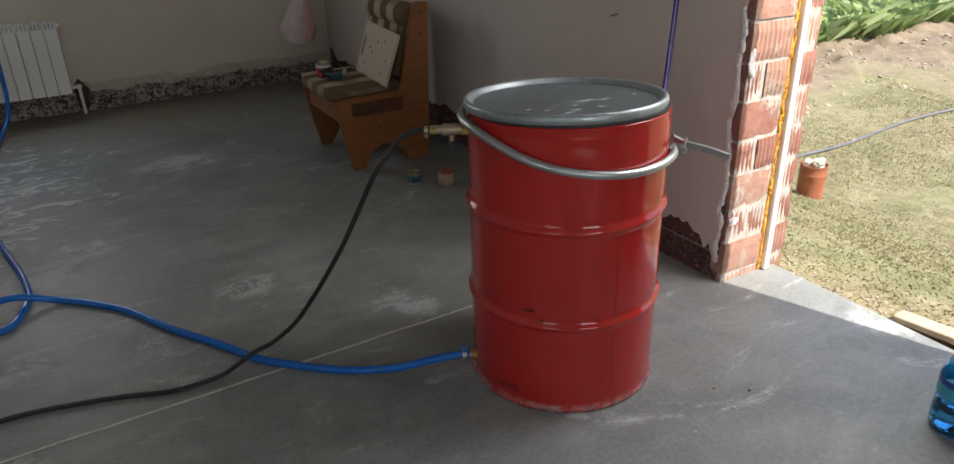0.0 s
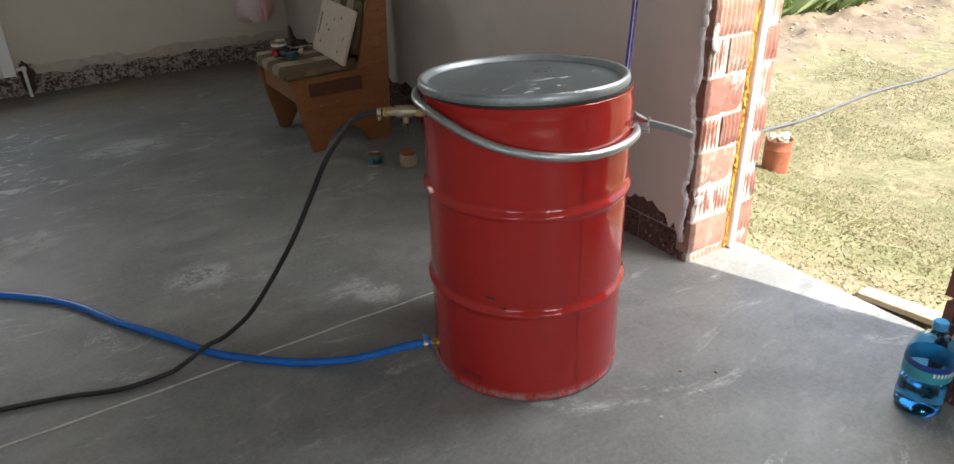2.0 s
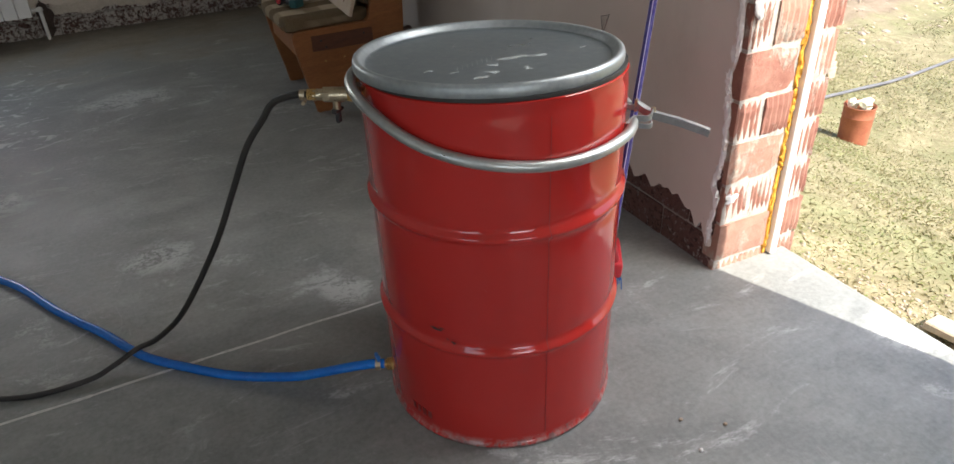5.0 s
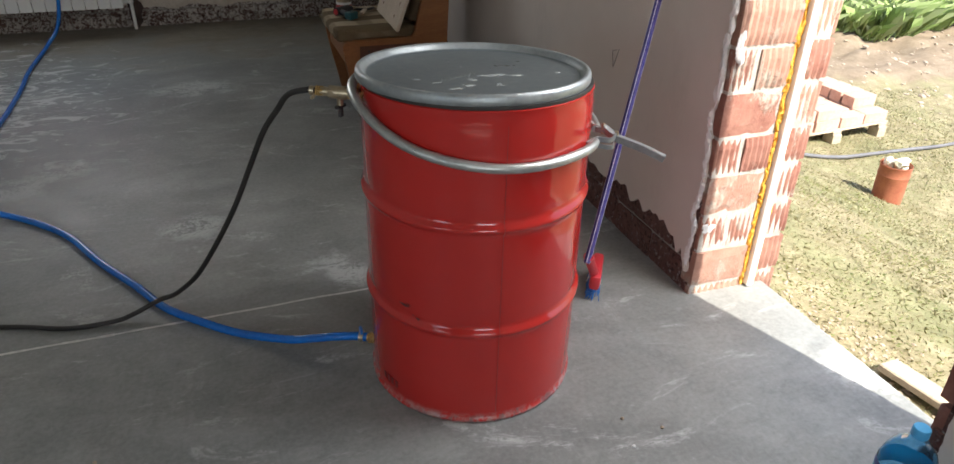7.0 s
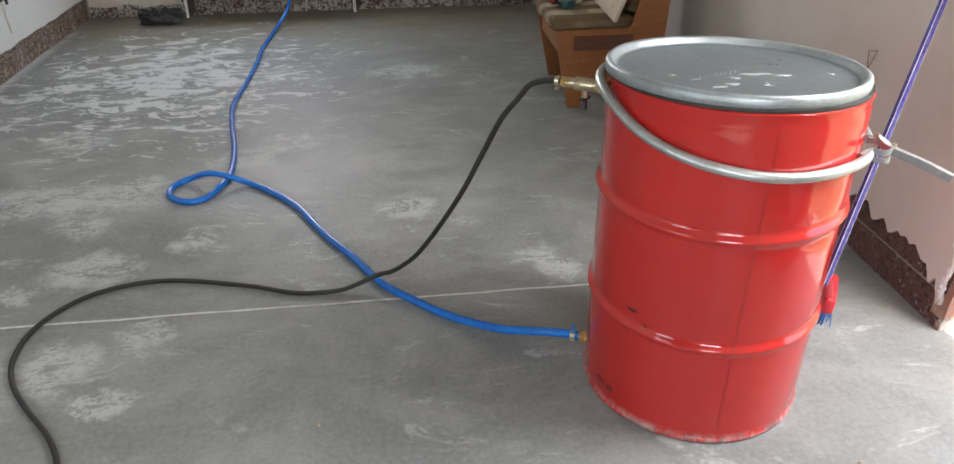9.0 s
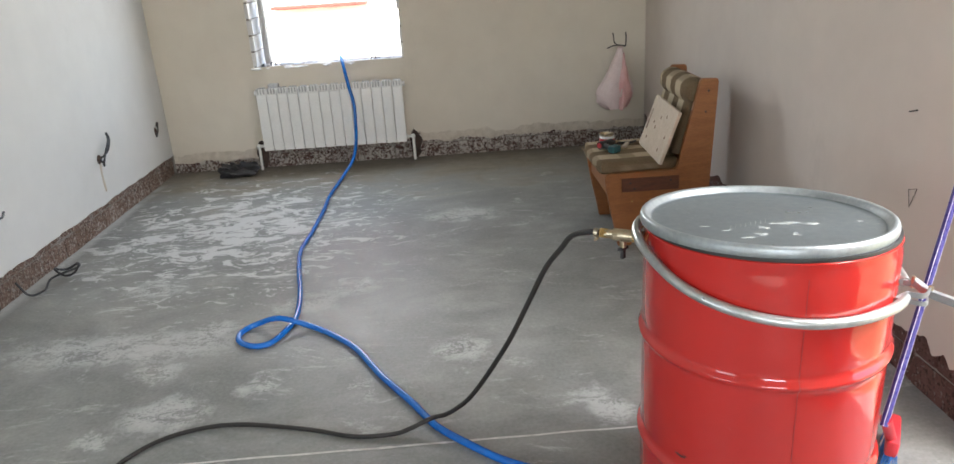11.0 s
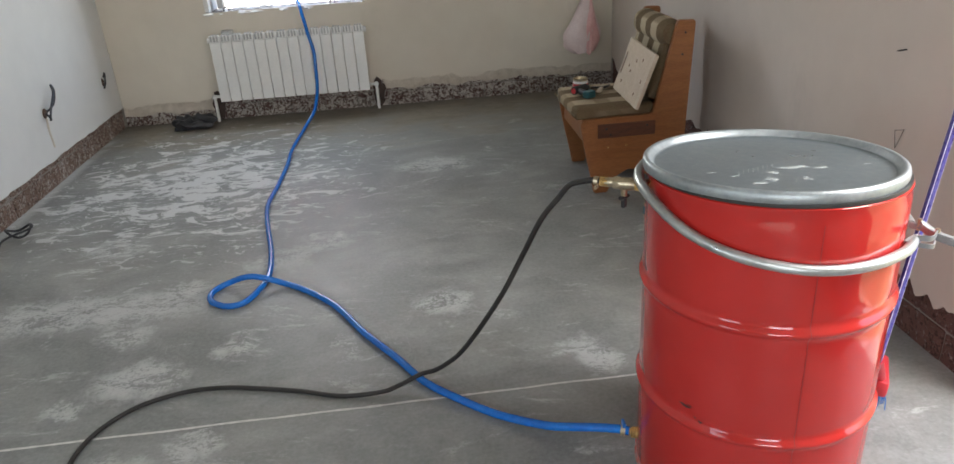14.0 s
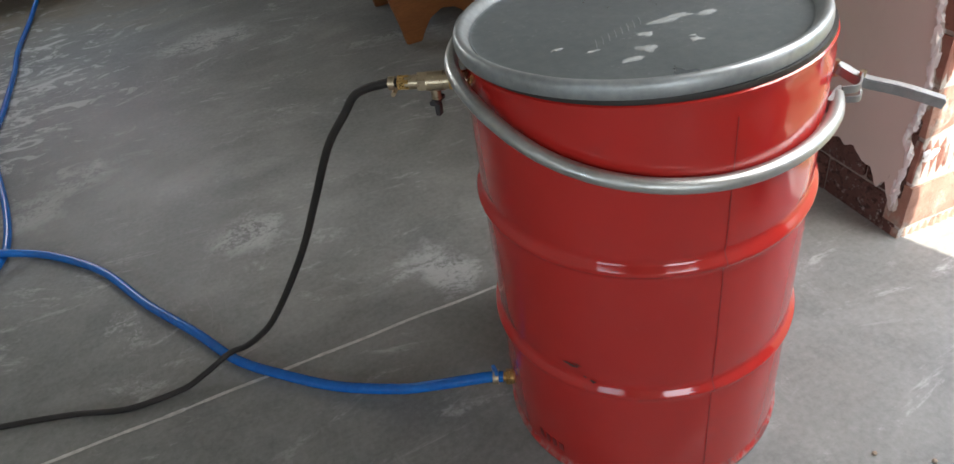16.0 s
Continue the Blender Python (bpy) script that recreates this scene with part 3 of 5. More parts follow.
wall_left = thing("wall_left", (0, 0, 0), "pale plastered side wall with loose cables and open brick foot", "wall", kind="structure")
core = bmesh.new()
SY0, SY1, SZ0, SZ1 = -0.6, 0.8, 0.9, 2.1             # unseen side opening added behind the camera for fill light
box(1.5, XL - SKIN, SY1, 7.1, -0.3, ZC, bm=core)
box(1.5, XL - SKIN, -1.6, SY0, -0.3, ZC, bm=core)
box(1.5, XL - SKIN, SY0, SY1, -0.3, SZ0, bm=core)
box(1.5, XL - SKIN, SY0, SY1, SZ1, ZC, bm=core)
part("core", core, M_MORTAR, wall_left)

# the gap in this wall is added for the front fill lamp, unseen
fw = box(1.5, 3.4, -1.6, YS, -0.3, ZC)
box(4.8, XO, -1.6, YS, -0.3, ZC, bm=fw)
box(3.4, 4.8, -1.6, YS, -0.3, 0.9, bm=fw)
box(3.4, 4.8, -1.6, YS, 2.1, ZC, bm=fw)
wall_front = part("wall_front", fw, M_PLASTER)
tagged(wall_front, "plain plastered wall behind the room", "wall", kind="structure")
ceiling = part("ceiling", box(1.5, XO, -1.6, 7.1, ZC, ZC + 0.2), M_SOFFIT)
tagged(ceiling, "plain grey concrete ceiling slab", "ceiling", kind="structure")


def skin(name, parent, material, place, u0, u1, top, low, side0=None, nu=90, nv=44, thick=SKIN, out=(0, -1)):
    """A plaster sheet on a wall. place(u, v, d): a point at u along the wall, v up, d out of its face. low(u), side0(v): ragged edges."""
    verts, faces = [], []
    for layer in (0.0, -thick):
        for j in range(nv + 1):
            for i in range(nu + 1):
                s = i / nu
                v_lo = low(u0 + (u1 - u0) * s)
                v = v_lo + (top - v_lo) * (j / nv) ** 1.6
                a = u0 + (side0(v) if side0 else 0.0)
                u = a + (u1 - a) * s ** (1.5 if side0 else 1.0)
                verts.append(place(u, v, layer + (0.0025 * wob(u * 2.3, v * 2.3, 5) if layer == 0 else 0.0)))
    n = (nu + 1) * (nv + 1)
    at = lambda i, j, k: k * n + j * (nu + 1) + i
    for j in range(nv):
        for i in range(nu):
            faces.append((at(i, j, 0), at(i + 1, j, 0), at(i + 1, j + 1, 0), at(i, j + 1, 0)))
    for i in range(nu):
        faces.append((at(i, 0, 1), at(i + 1, 0, 1), at(i + 1, 0, 0), at(i, 0, 0)))
    for j in range(nv):
        faces.append((at(0, j, 1), at(0, j, 0), at(0, j + 1, 0), at(0, j + 1, 1)))
        faces.append((at(nu, j, 0), at(nu, j, 1), at(nu, j + 1, 1), at(nu, j + 1, 0)))
    me = mesh_from(name, verts, faces, True)
    me.set_sharp_from_angle(angle=radians(50))
    return link(name, me, material, parent)


on_right = lambda u, v, d: (XR - d, u, v)
on_back = lambda u, v, d: (u, YN - d, v)
on_left = lambda u, v, d: (XL + d, u, v)


def ragged(base, amp, scale, seed):
    """A broken edge: slow swells, and small chips."""
    return lambda u: base + amp * (wob(u * scale, seed) + 0.45 * wob(u * scale * 3.7, seed + 9) + 0.22 * wob(u * scale * 13, seed + 5))


def low_right(u):
    near = 0.075 + 0.10 * min(1.0, max(0.0, (u - DY1) / 0.42))
    return max(0.03, near + 0.075 * (wob(u * 5.5, 3) + 0.45 * wob(u * 14, 7) + 0.16 * wob(u * 60, 2)))


side_rag = lambda v: 0.018 + 0.022 * (wob(v * 6, 11) + 0.6 * wob(v * 19, 4) + 0.3 * wob(v * 55, 8))
skin("plaster_skin", wall_right, M_PLASTER_PINK, on_right, DY1, YN, ZC, low_right, side_rag, nu=240, nv=130)
skin("plaster_skin", wall_right, M_PLASTER_PINK, on_right, DY0, DY1, ZC, lambda u: DZ, nu=10, nv=10)
near_rag = lambda v: -(0.045 + 0.03 * (wob(v * 6, 21) + 0.6 * wob(v * 17, 4) + 0.3 * wob(v * 45, 8)))
skin("plaster_skin", wall_right, M_PLASTER_PINK, on_right, DY0, YS, ZC, ragged(0.09, 0.045, 7, 12), near_rag, nu=60, nv=90)
low_back_l, low_back_r = ragged(0.150, 0.035, 5, 31), ragged(0.190, 0.040, 4, 44)
rough_l, rough_r = ragged(0.075, 0.025, 7, 33), ragged(0.125, 0.030, 6, 46)
in_back = lambda u, v, d: (u, YN + 0.006 - d + 0.004 * wob(u * 14, v * 14, 2), v)
skin("rough_plaster", wall_back, M_ROUGHCAST, in_back, XL, WX0 - 0.07, 0.24, rough_l, nu=140, nv=16, thick=0.010)
skin("rough_plaster", wall_back, M_ROUGHCAST, in_back, WX1 + 0.07, XR, 0.30, rough_r, nu=240, nv=16, thick=0.010)
skin("plaster_skin", wall_back, M_PLASTER, on_back, XL, WX0, ZC, low_back_l, nu=90, nv=30)
skin("plaster_skin", wall_back, M_PLASTER, on_back, WX0, WX1, WZ0, lambda u: 0.155 + 0.02 * wob(u * 7, 3), nu=60, nv=20)
skin("plaster_skin", wall_back, M_PLASTER, on_back, WX0, WX1, ZC, lambda u: WZ1, nu=8, nv=8)
skin("plaster_skin", wall_back, M_PLASTER, on_back, WX1, XR, ZC, low_back_r, nu=160, nv=40)
low_left = ragged(0.145, 0.014, 6, 61)
skin("plaster_skin", wall_left, M_PLASTER_PALE, on_left, SY1, YN, ZC, low_left, nu=220, nv=50)
skin("plaster_skin", wall_left, M_PLASTER_PALE, on_left, YS, SY0, ZC, low_left, nu=20, nv=10)
skin("plaster_skin", wall_left, M_PLASTER_PALE, on_left, SY0, SY1, SZ0, low_left, nu=20, nv=10)
skin("plaster_skin", wall_left, M_PLASTER_PALE, on_left, SY0, SY1, ZC, lambda u: SZ1, nu=8, nv=8)

# dashes of pale gypsum along the broken edge beside the doorway
gyp = bmesh.new()
random.seed(4)
for k in range(170):
    v = random.uniform(0.10, 2.1)
    lump(gyp, (XR + 0.001, DY1 + side_rag(v) + 0.003, v), (random.uniform(0.003, 0.006), random.uniform(0.004, 0.011), random.uniform(0.008, 0.032)), k, 0.9, 2)
for k in range(14):
    lump(gyp, (XR + 0.012 + 0.02 * random.random(), DY1 - 0.012, 0.805 + 0.07 * (random.random() - 0.5)), (0.008, 0.003, 0.014), 70 + k, 0.9, 2)
    lump(gyp, (XR + 0.02 + 0.03 * random.random(), DY1 - 0.013, 0.245 + 0.022 * (random.random() - 0.5)), (0.010, 0.003, 0.006), 90 + k, 0.9, 2)
part("gypsum_dabs", gyp, M_GYPSUM, wall_right, "pale gypsum smeared on the broken plaster edge", True)

# ---------------- the drum ----------------
DX, DY = 4.687, 2.728
drum = thing("steel_drum", (DX, DY, 0), "glossy red open-head steel drum on the concrete floor", "drum")
R = 0.2710
prof = [(0.0, 0.018), (R - 0.016, 0.018), (R - 0.012, 0.004), (R - 0.006, 0.0), (R + 0.001, 0.001), (R + 0.0045, 0.004), (R + 0.0045, 0.009), (R + 0.001, 0.013), (R - 0.001, 0.016), (R - 0.0005, 0.03)]


def hoop(z):
    return [(R, z - 0.040), (R - 0.001, z - 0.028), (R - 0.002, z - 0.019), (R + 0.0005, z - 0.012), (R + 0.0055, z - 0.0065), (R + 0.0088, z - 0.0025), (R + 0.0092, z + 0.001), (R + 0.0075, z + 0.005), (R + 0.002, z + 0.011), (R - 0.002, z + 0.019), (R - 0.001, z + 0.028), (R, z + 0.040)]


prof += [(R, 0.10), (R, 0.17)] + hoop(0.277) + [(R, 0.34), (R, 0.42), (R, 0.49)] + hoop(0.556) + [(R, 0.62), (R, 0.68), (R, 0.735), (R, 0.778), (R - 0.003, 0.798), (R - 0.001, 0.804), (R - 0.001, 0.808), (R - 0.006, 0.811), (R - 0.010, 0.807), (R - 0.009, 0.5), (0, 0.5)]
TILT_DIR, TILT = Vector((-0.33, -0.944)), 0.066     # the mouth is bent up a little on one side


def mouth(bm):
    for v in bm.verts:
        k = min(1.0, max(0.0, (v.co.z - 0.62) / 0.18))
        v.co.z += k * k * (3 - 2 * k) * TILT * v.co.xy.dot(TILT_DIR)
    return bm


body = part("body", mouth(lathe(prof, 128)), M_RED, drum, "", True)
# welded side seam
seam_a = radians(-96.0)
seam_bm = bmesh.new()
pr = [(r, z) for r, z in prof if 0.019 < z < 0.794 and r > R - 0.006]
for k in range(len(pr) - 1):
    quad = []
    for (r, z), s in ((pr[k], -1), (pr[k], 1), (pr[k + 1], 1), (pr[k + 1], -1)):
        a = seam_a + s * 0.0026
        quad.append(seam_bm.verts.new(((r + 0.0012) * math.cos(a), (r + 0.0012) * math.sin(a), z)))
    seam_bm.faces.new(quad)
M_SEAM = simple("seam_paint", (0.16, 0.010, 0.010), (0.26, 0.016, 0.014), 0.4, 30, 0.2)
part("seam", mouth(seam_bm), M_SEAM, body, "dark welded side seam")
# dark gasket and the loose lid
gasket = part("gasket", mouth(lathe([(R - 0.010, 0.8095), (R - 0.004, 0.8095), (R - 0.003, 0.813), (R - 0.004, 0.818), (R - 0.010, 0.818)], 96, close=True)), M_RUBBER, drum, "black rubber gasket", True)
lid_prof = [(0.0, 0.0), (0.10, 0.0008), (0.18, 0.0), (0.240, -0.001), (0.252, -0.0005), (0.2555, 0.001), (0.2565, 0.003), (0.2565, -0.004), (0.2, -0.006), (0.0, -0.006)]
lid = part("lid", lathe([(r * 0.9645, z * 0.8) for r, z in lid_prof], 128), M_LID, None, "grey steel lid with dented panel and white paint drips", True)
lid.parent = drum
lid.matrix_local = Matrix.Translation((-0.008, 0.005, 0.8238)) @ Matrix.Rotation(0.074, 4, Vector((-0.944, 0.33, 0))) @ Matrix.Diagonal((0.996, 0.996, 1, 1))
rim = part("rim", lathe([(0.2450, -0.0010), (0.2480, 0.0010), (0.2520, 0.0060), (0.2560, 0.0120), (0.2590, 0.0150), (0.2625, 0.0162), (0.2662, 0.0158), (0.2695, 0.0130), (0.2712, 0.0080), (0.2716, 0.0010), (0.2712, -0.0045), (0.2695, -0.0080), (0.2665, -0.0065), (0.2640, 0.002), (0.2590, 0.006), (0.2540, 0.0030), (0.2480, -0.0030)], 128, close=True), M_RIM, lid, "dull rolled zinc rim", True)
for k, (x, y, sx, sy) in enumerate([(-0.054, -0.121, 0.011, 0.010), (0.013, -0.136, 0.008, 0.007), (0.032, -0.050, 0.026, 0.009), (0.082, -0.064, 0.015, 0.007), (-0.030, -0.078, 0.011, 0.008), (0.004, -0.046, 0.010, 0.006), (-0.150, -0.045, 0.010, 0.004), (0.188, -0.060, 0.006, 0.004), (0.018, -0.122, 0.004, 0.003), (-0.115, -0.082, 0.009, 0.003), (-0.085, -0.140, 0.014, 0.006)]):
    part("paint_drip", lump(bmesh.new(), (x, y, 0.0004), (sx, sy, 0.0009), k + 3, 0.9, 3), M_DRIP, lid, "", True)
# worn stamped characters, unreadable
for k in range(8):
    x, y = -0.100 + 0.013 * k, -0.062 + 0.005 * k
    part("stamped_mark", tube([(x - 0.004, y - 0.014, 0.0003), (x + 0.003, y, 0.0003), (x + 0.008, y + 0.013, 0.0003)], 0.0007, 6, 4), M_RIM, lid)
# scraped marks low on the drum
M_SCRAPE = simple("bare_scrape", (0.03, 0.012, 0.010), (0.10, 0.022, 0.018), 0.8, 60, 0.3)
M_STENCIL = simple("faded_stencil", (0.14, 0.010, 0.009), (0.24, 0.014, 0.012), 0.6, 60, 0.1)
random.seed(12)
for a, z, w, h in [(-146, 0.322, 0.022, 0.004), (-143.5, 0.327, 0.012, 0.002), (-138, 0.296, 0.008, 0.004), (-140.5, 0.302, 0.005, 0.002)]:
    sc = bmesh.new()
    n = 14
    ring = []
    for k in range(n):
        th = 2 * math.pi * k / n
        rr = 1 + 0.5 * random.uniform(-1, 1)
        aa, zz = radians(a) + w / R * rr * math.cos(th) * 0.6, z + h * rr * math.sin(th) - 0.25 * w * math.cos(th) * 0.4
        off = 0.0015 + max(0.0, 0.0100 - abs(zz - 0.277) * 0.65) * (abs(zz - 0.277) < 0.02)
        ring.append(sc.verts.new(((R + off) * math.cos(aa), (R + off) * math.sin(aa), zz)))
    sc.faces.new(ring)
    part("scrape", sc, M_SCRAPE, body, "bare dark scrape in the paint")
# stencilled characters near the foot, unreadable
for k in range(4):
    a = radians(-165 + 3.6 * k)
    b = box(-0.005, 0.005, -0.0004, 0.0004, -0.010, 0.010, bm=None)
    part("stencil_bar", b, M_STENCIL, body, "faded stencilled mark", matrix=pose((R + 0.0008) * math.cos(a), (R + 0.0008) * math.sin(a), 0.054, 0, 0, math.degrees(a) + 90))

# ---------------- the locking ring, hung round the drum ----------------
ring_thing = thing("locking_ring", (DX, DY, 0), "galvanised lever clamp ring slung loosely round the drum", "clamp ring")
RING = [(-40, 0.687), (-21, 0.693), (20, 0.709), (60, 0.744), (110, 0.781), (150, 0.793), (172, 0.796), (190, 0.787), (204, 0.762), (218, 0.741), (232, 0.726), (252, 0.711), (270, 0.703), (290, 0.701), (306, 0.699), (320, 0.687), (339, 0.693)]
ring_z = lambda a: float(np.mean([np.interp(math.degrees(a) + o, *zip(*RING)) for o in range(-10, 11, 2)]))
pts = []
A0, A1 = radians(-21), radians(-36 + 360)
for k in range(121):
    a = A0 + (A1 - A0) * k / 120
    rr = 0.2850 + 0.003 * math.cos(2 * a)
    pts.append((rr * math.cos(a), rr * math.sin(a), ring_z(a)))
band = tube(pts, 0.0110, 16, smooth_path=False)
part("band", band, M_CLAMP, ring_thing, "", True)
e0, e1 = Vector(pts[0]), Vector(pts[-1])
J = Vector((0.298, -0.148, 0.684))
TIP = Vector((0.386, -0.226, 0.652))


def strip(points, w, t, bm=None):
    """A flat steel strip that follows the points, upright."""
    bm = bm or bmesh.new()
    pts2 = spline(points, 6)
    prev = None
    for i, q in enumerate(pts2):
        d = (pts2[min(i + 1, len(pts2) - 1)] - pts2[max(i - 1, 0)]).normalized()
        s = d.cross(Vector((0, 0, 1))).normalized()
        u = s.cross(d).normalized()
        cur = [bm.verts.new(q + a * s * t / 2 + b * u * w / 2) for a, b in ((-1, -1), (1, -1), (1, 1), (-1, 1))]
        if prev:
            for k in range(4):
                bm.faces.new((prev[k], prev[(k + 1) % 4], cur[(k + 1) % 4], cur[k]))
        else:
            bm.faces.new(cur[::-1])
        prev = cur
    bm.faces.new(prev)
    return bm


part("lug", strip([e0 + Vector((-0.004, 0.03, 0.01)), e0, e0 + Vector((0.016, -0.012, 0))], 0.012, 0.005), M_LUG, ring_thing, "folded steel lug")
part("lug", strip([e1 + Vector((-0.03, -0.018, 0)), e1, e1 + Vector((0.012, 0.004, 0))], 0.021, 0.007), M_LUG, ring_thing, "folded steel lug")
lever = bmesh.new()
LV = [e0 + Vector((0.014, -0.01, 0.004)), (e0 + J) / 2 + Vector((0.004, 0.006, 0.004)), J, J * 0.5 + TIP * 0.5 + Vector((0.002, 0.002, 0.001)), TIP]
strip([p + Vector((0, 0, 0.007)) for p in LV], 0.004, 0.014, bm=lever)
strip([p + Vector((0.0045, 0.0045, 0)) for p in LV], 0.014, 0.003, bm=lever)
strip([p + Vector((-0.0045, -0.0045, 0)) for p in LV], 0.014, 0.003, bm=lever)
lev = part("lever", lever, M_LEVER, ring_thing, "pressed steel closing lever, swung open")
lk = bmesh.new()
strip([e1 + Vector((0.008, 0, 0.006)), (e1 + J) / 2 + Vector((0.006, -0.012, 0.004)), J + Vector((0, 0, 0.010))], 0.012, 0.003, bm=lk)
strip([e1 + Vector((0.008, 0, -0.010)), (e1 + J) / 2 + Vector((0.010, -0.014, -0.014)), J + Vector((-0.005, 0, -0.006))], 0.010, 0.003, bm=lk)
part("link", lk, M_LEVER, ring_thing, "curved steel link")
part("rivet", rod(J + Vector((0, 0, -0.01)), J + Vector((0, 0, 0.017)), 0.005, 12), M_NICKEL, lev, "rivet")
part("rivet", rod(e0 + Vector((0.012, -0.01, -0.01)), e0 + Vector((0.012, -0.01, 0.017)), 0.004, 12), M_NICKEL, lev, "rivet")

# ---------------- ball valve and black hose ----------------
VA, VB = Vector((4.427, 2.801, 0.770)), Vector((4.318, 2.862, 0.771))
vdir = (VB - VA).normalized()
valve = thing("ball_valve", tuple(VA), "brass ball valve screwed into the drum's side", "valve")
vb = bmesh.new()
for a, b, r, s in [(-0.03, 0.012, 0.011, 20), (0.022, 0.034, 0.0135, 20), (0.034, 0.060, 0.0152, 20), (0.060, 0.074, 0.0160, 6), (0.074, 0.094, 0.0115, 12)]:
    rod(vdir * a, vdir * b, r, s, bm=vb)
part("body", vb, M_NICKEL, valve, "plated brass valve body", True)
part("nut", rod(vdir * 0.004, vdir * 0.024, 0.0162, 6), M_BRASS, valve, "brass hexagon nut")
part("nut", rod(vdir * 0.088, vdir * 0.106, 0.0125, 6), M_BRASS, valve, "brass hose nipple")
c0 = vdir * 0.05
side = Vector((vdir.y, -vdir.x, 0))
stem = bmesh.new()
rod(c0, c0 + Vector((0, 0, -0.03)), 0.008, 12, bm=stem)
part("stem", stem, M_NICKEL, valve, "", True)
hb = bmesh.new()
box(-0.016, 0.016, -0.006, 0.006, -0.037, -0.029, 0.002, 1, bm=hb)
box(-0.007, 0.007, -0.005, 0.005, -0.060, -0.035, 0.003, 1, bm=hb)
part("handle", hb, M_BLACK, valve, "black butterfly handle", matrix=Matrix.Translation(c0) @ pose(0, 0, 0, 0, 0, 40))

H0 = VA + vdir * 0.104
black_pts = [H0, H0 + vdir * 0.025, (4.274, 2.897, 0.7527), (4.247, 2.919, 0.7105), (4.209, 2.950, 0.6449), (4.164, 2.984, 0.5342), (4.112, 3.025, 0.4058), (4.044, 3.078, 0.2664), (3.987, 3.122, 0.1647), (3.943, 3.156, 0.1079), (3.904, 3.187, 0.0673), (3.861, 3.212, 0.0421), (3.791, 3.200, 0.018), (3.732, 3.186, 0.01), (3.608, 3.193, 0.0074), (3.485, 3.240, 0.0074), (3.358, 3.278, 0.0074), (3.230, 3.307, 0.0074), (3.110, 3.306, 0.0074), (2.984, 3.259, 0.0074), (2.901, 3.170, 0.0074), (2.864, 3.064, 0.0074), (2.870, 2.950, 0.0074), (2.911, 2.853, 0.0074), (2.981, 2.759, 0.0074), (3.078, 2.646, 0.0074), (3.138, 2.538, 0.0074), (3.178, 2.378, 0.0074), (3.120, 2.100, 0.0074), (2.950, 1.800, 0.0074), (2.700, 1.500, 0.0074), (2.300, 1.200, 0.0074)]
bh = part("black_hose", tube(black_pts, 0.0072, 12, 8), M_BLACKHOSE, None, "", True)
tagged(bh, "dusty black rubber hose from the valve to the floor", "hose")
clip = thing("hose_clip", tuple(H0 + vdir * 0.012), "small steel worm clip on the black hose", "hose clip")
part("strap", rod(-vdir * 0.005, vdir * 0.005, 0.0108, 20), M_NICKEL, clip, "", True)
part("screw", rod(Vector((0, 0, -0.016)) - side * 0.008, Vector((0, 0, -0.016)) + side * 0.008, 0.004, 10), M_NICKEL, clip, "", True)

# ---------------- drain nipple and blue hose ----------------
TA = Vector((4.432, 2.806, 0.061))
tdir = Vector((-0.905, 0.42, 0.03)).normalized()
nip = thing("drain_nipple", tuple(TA), "brass drain nipple low on the drum's side", "nipple")
nb = bmesh.new()
rod(-tdir * 0.02, tdir * 0.008, 0.016, 20, bm=nb)
rod(tdir * 0.006, tdir * 0.018, 0.0165, 6, bm=nb)
rod(tdir * 0.018, tdir * 0.045, 0.010, 16, bm=nb)
part("body", nb, M_BRASS, nip, "", True)
B0 = TA + tdir * 0.024
blue_pts = [B0, B0 + tdir * 0.03, (4.328, 2.851, 0.0575), (4.268, 2.886, 0.0396), (4.199, 2.928, 0.022), (4.076, 3.011, 0.0123), (3.966, 3.109, 0.0123), (3.869, 3.214, 0.0123), (3.784, 3.362, 0.0123), (3.666, 3.549, 0.0123), (3.557, 3.754, 0.0123), (3.446, 3.889, 0.0123), (3.335, 3.980, 0.017), (3.210, 3.993, 0.0564), (3.099, 4.034, 0.017), (3.049, 3.974, 0.0123), (3.059, 3.900, 0.0123), (3.127, 3.846, 0.0123), (3.194, 3.862, 0.0123), (3.236, 3.965, 0.0123), (3.255, 4.078, 0.0123), (3.231, 4.303, 0.0123), (3.163, 4.642, 0.0123), (3.126, 4.898, 0.0123), (3.137, 5.179, 0.0123), (3.143, 5.536, 0.0123), (3.134, 5.837, 0.0123), (3.151, 6.155, 0.0123), (3.175, 6.350, 0.03), (3.225, 6.480, 0.095), (3.252, 6.560, 0.21), (3.256, 6.620, 0.34), (3.256, 6.645, 0.47), (3.232, 6.660, 0.6), (3.208, 6.700, 0.72), (3.188, 6.770, 0.785), (3.160, 6.900, 0.8), (3.130, 7.100, 0.79), (3.120, 7.250, 0.6), (3.120, 7.320, 0.2), (3.150, 7.400, -0.2)]
bl = part("blue_hose", tube(blue_pts, 0.0121, 14, 8), M_BLUEHOSE, None, "", True)
tagged(bl, "glossy blue hose looped on the floor and out of the window", "hose")
clip2 = thing("hose_clip", tuple(B0 + tdir * 0.016), "small steel worm clip on the blue hose", "hose clip")
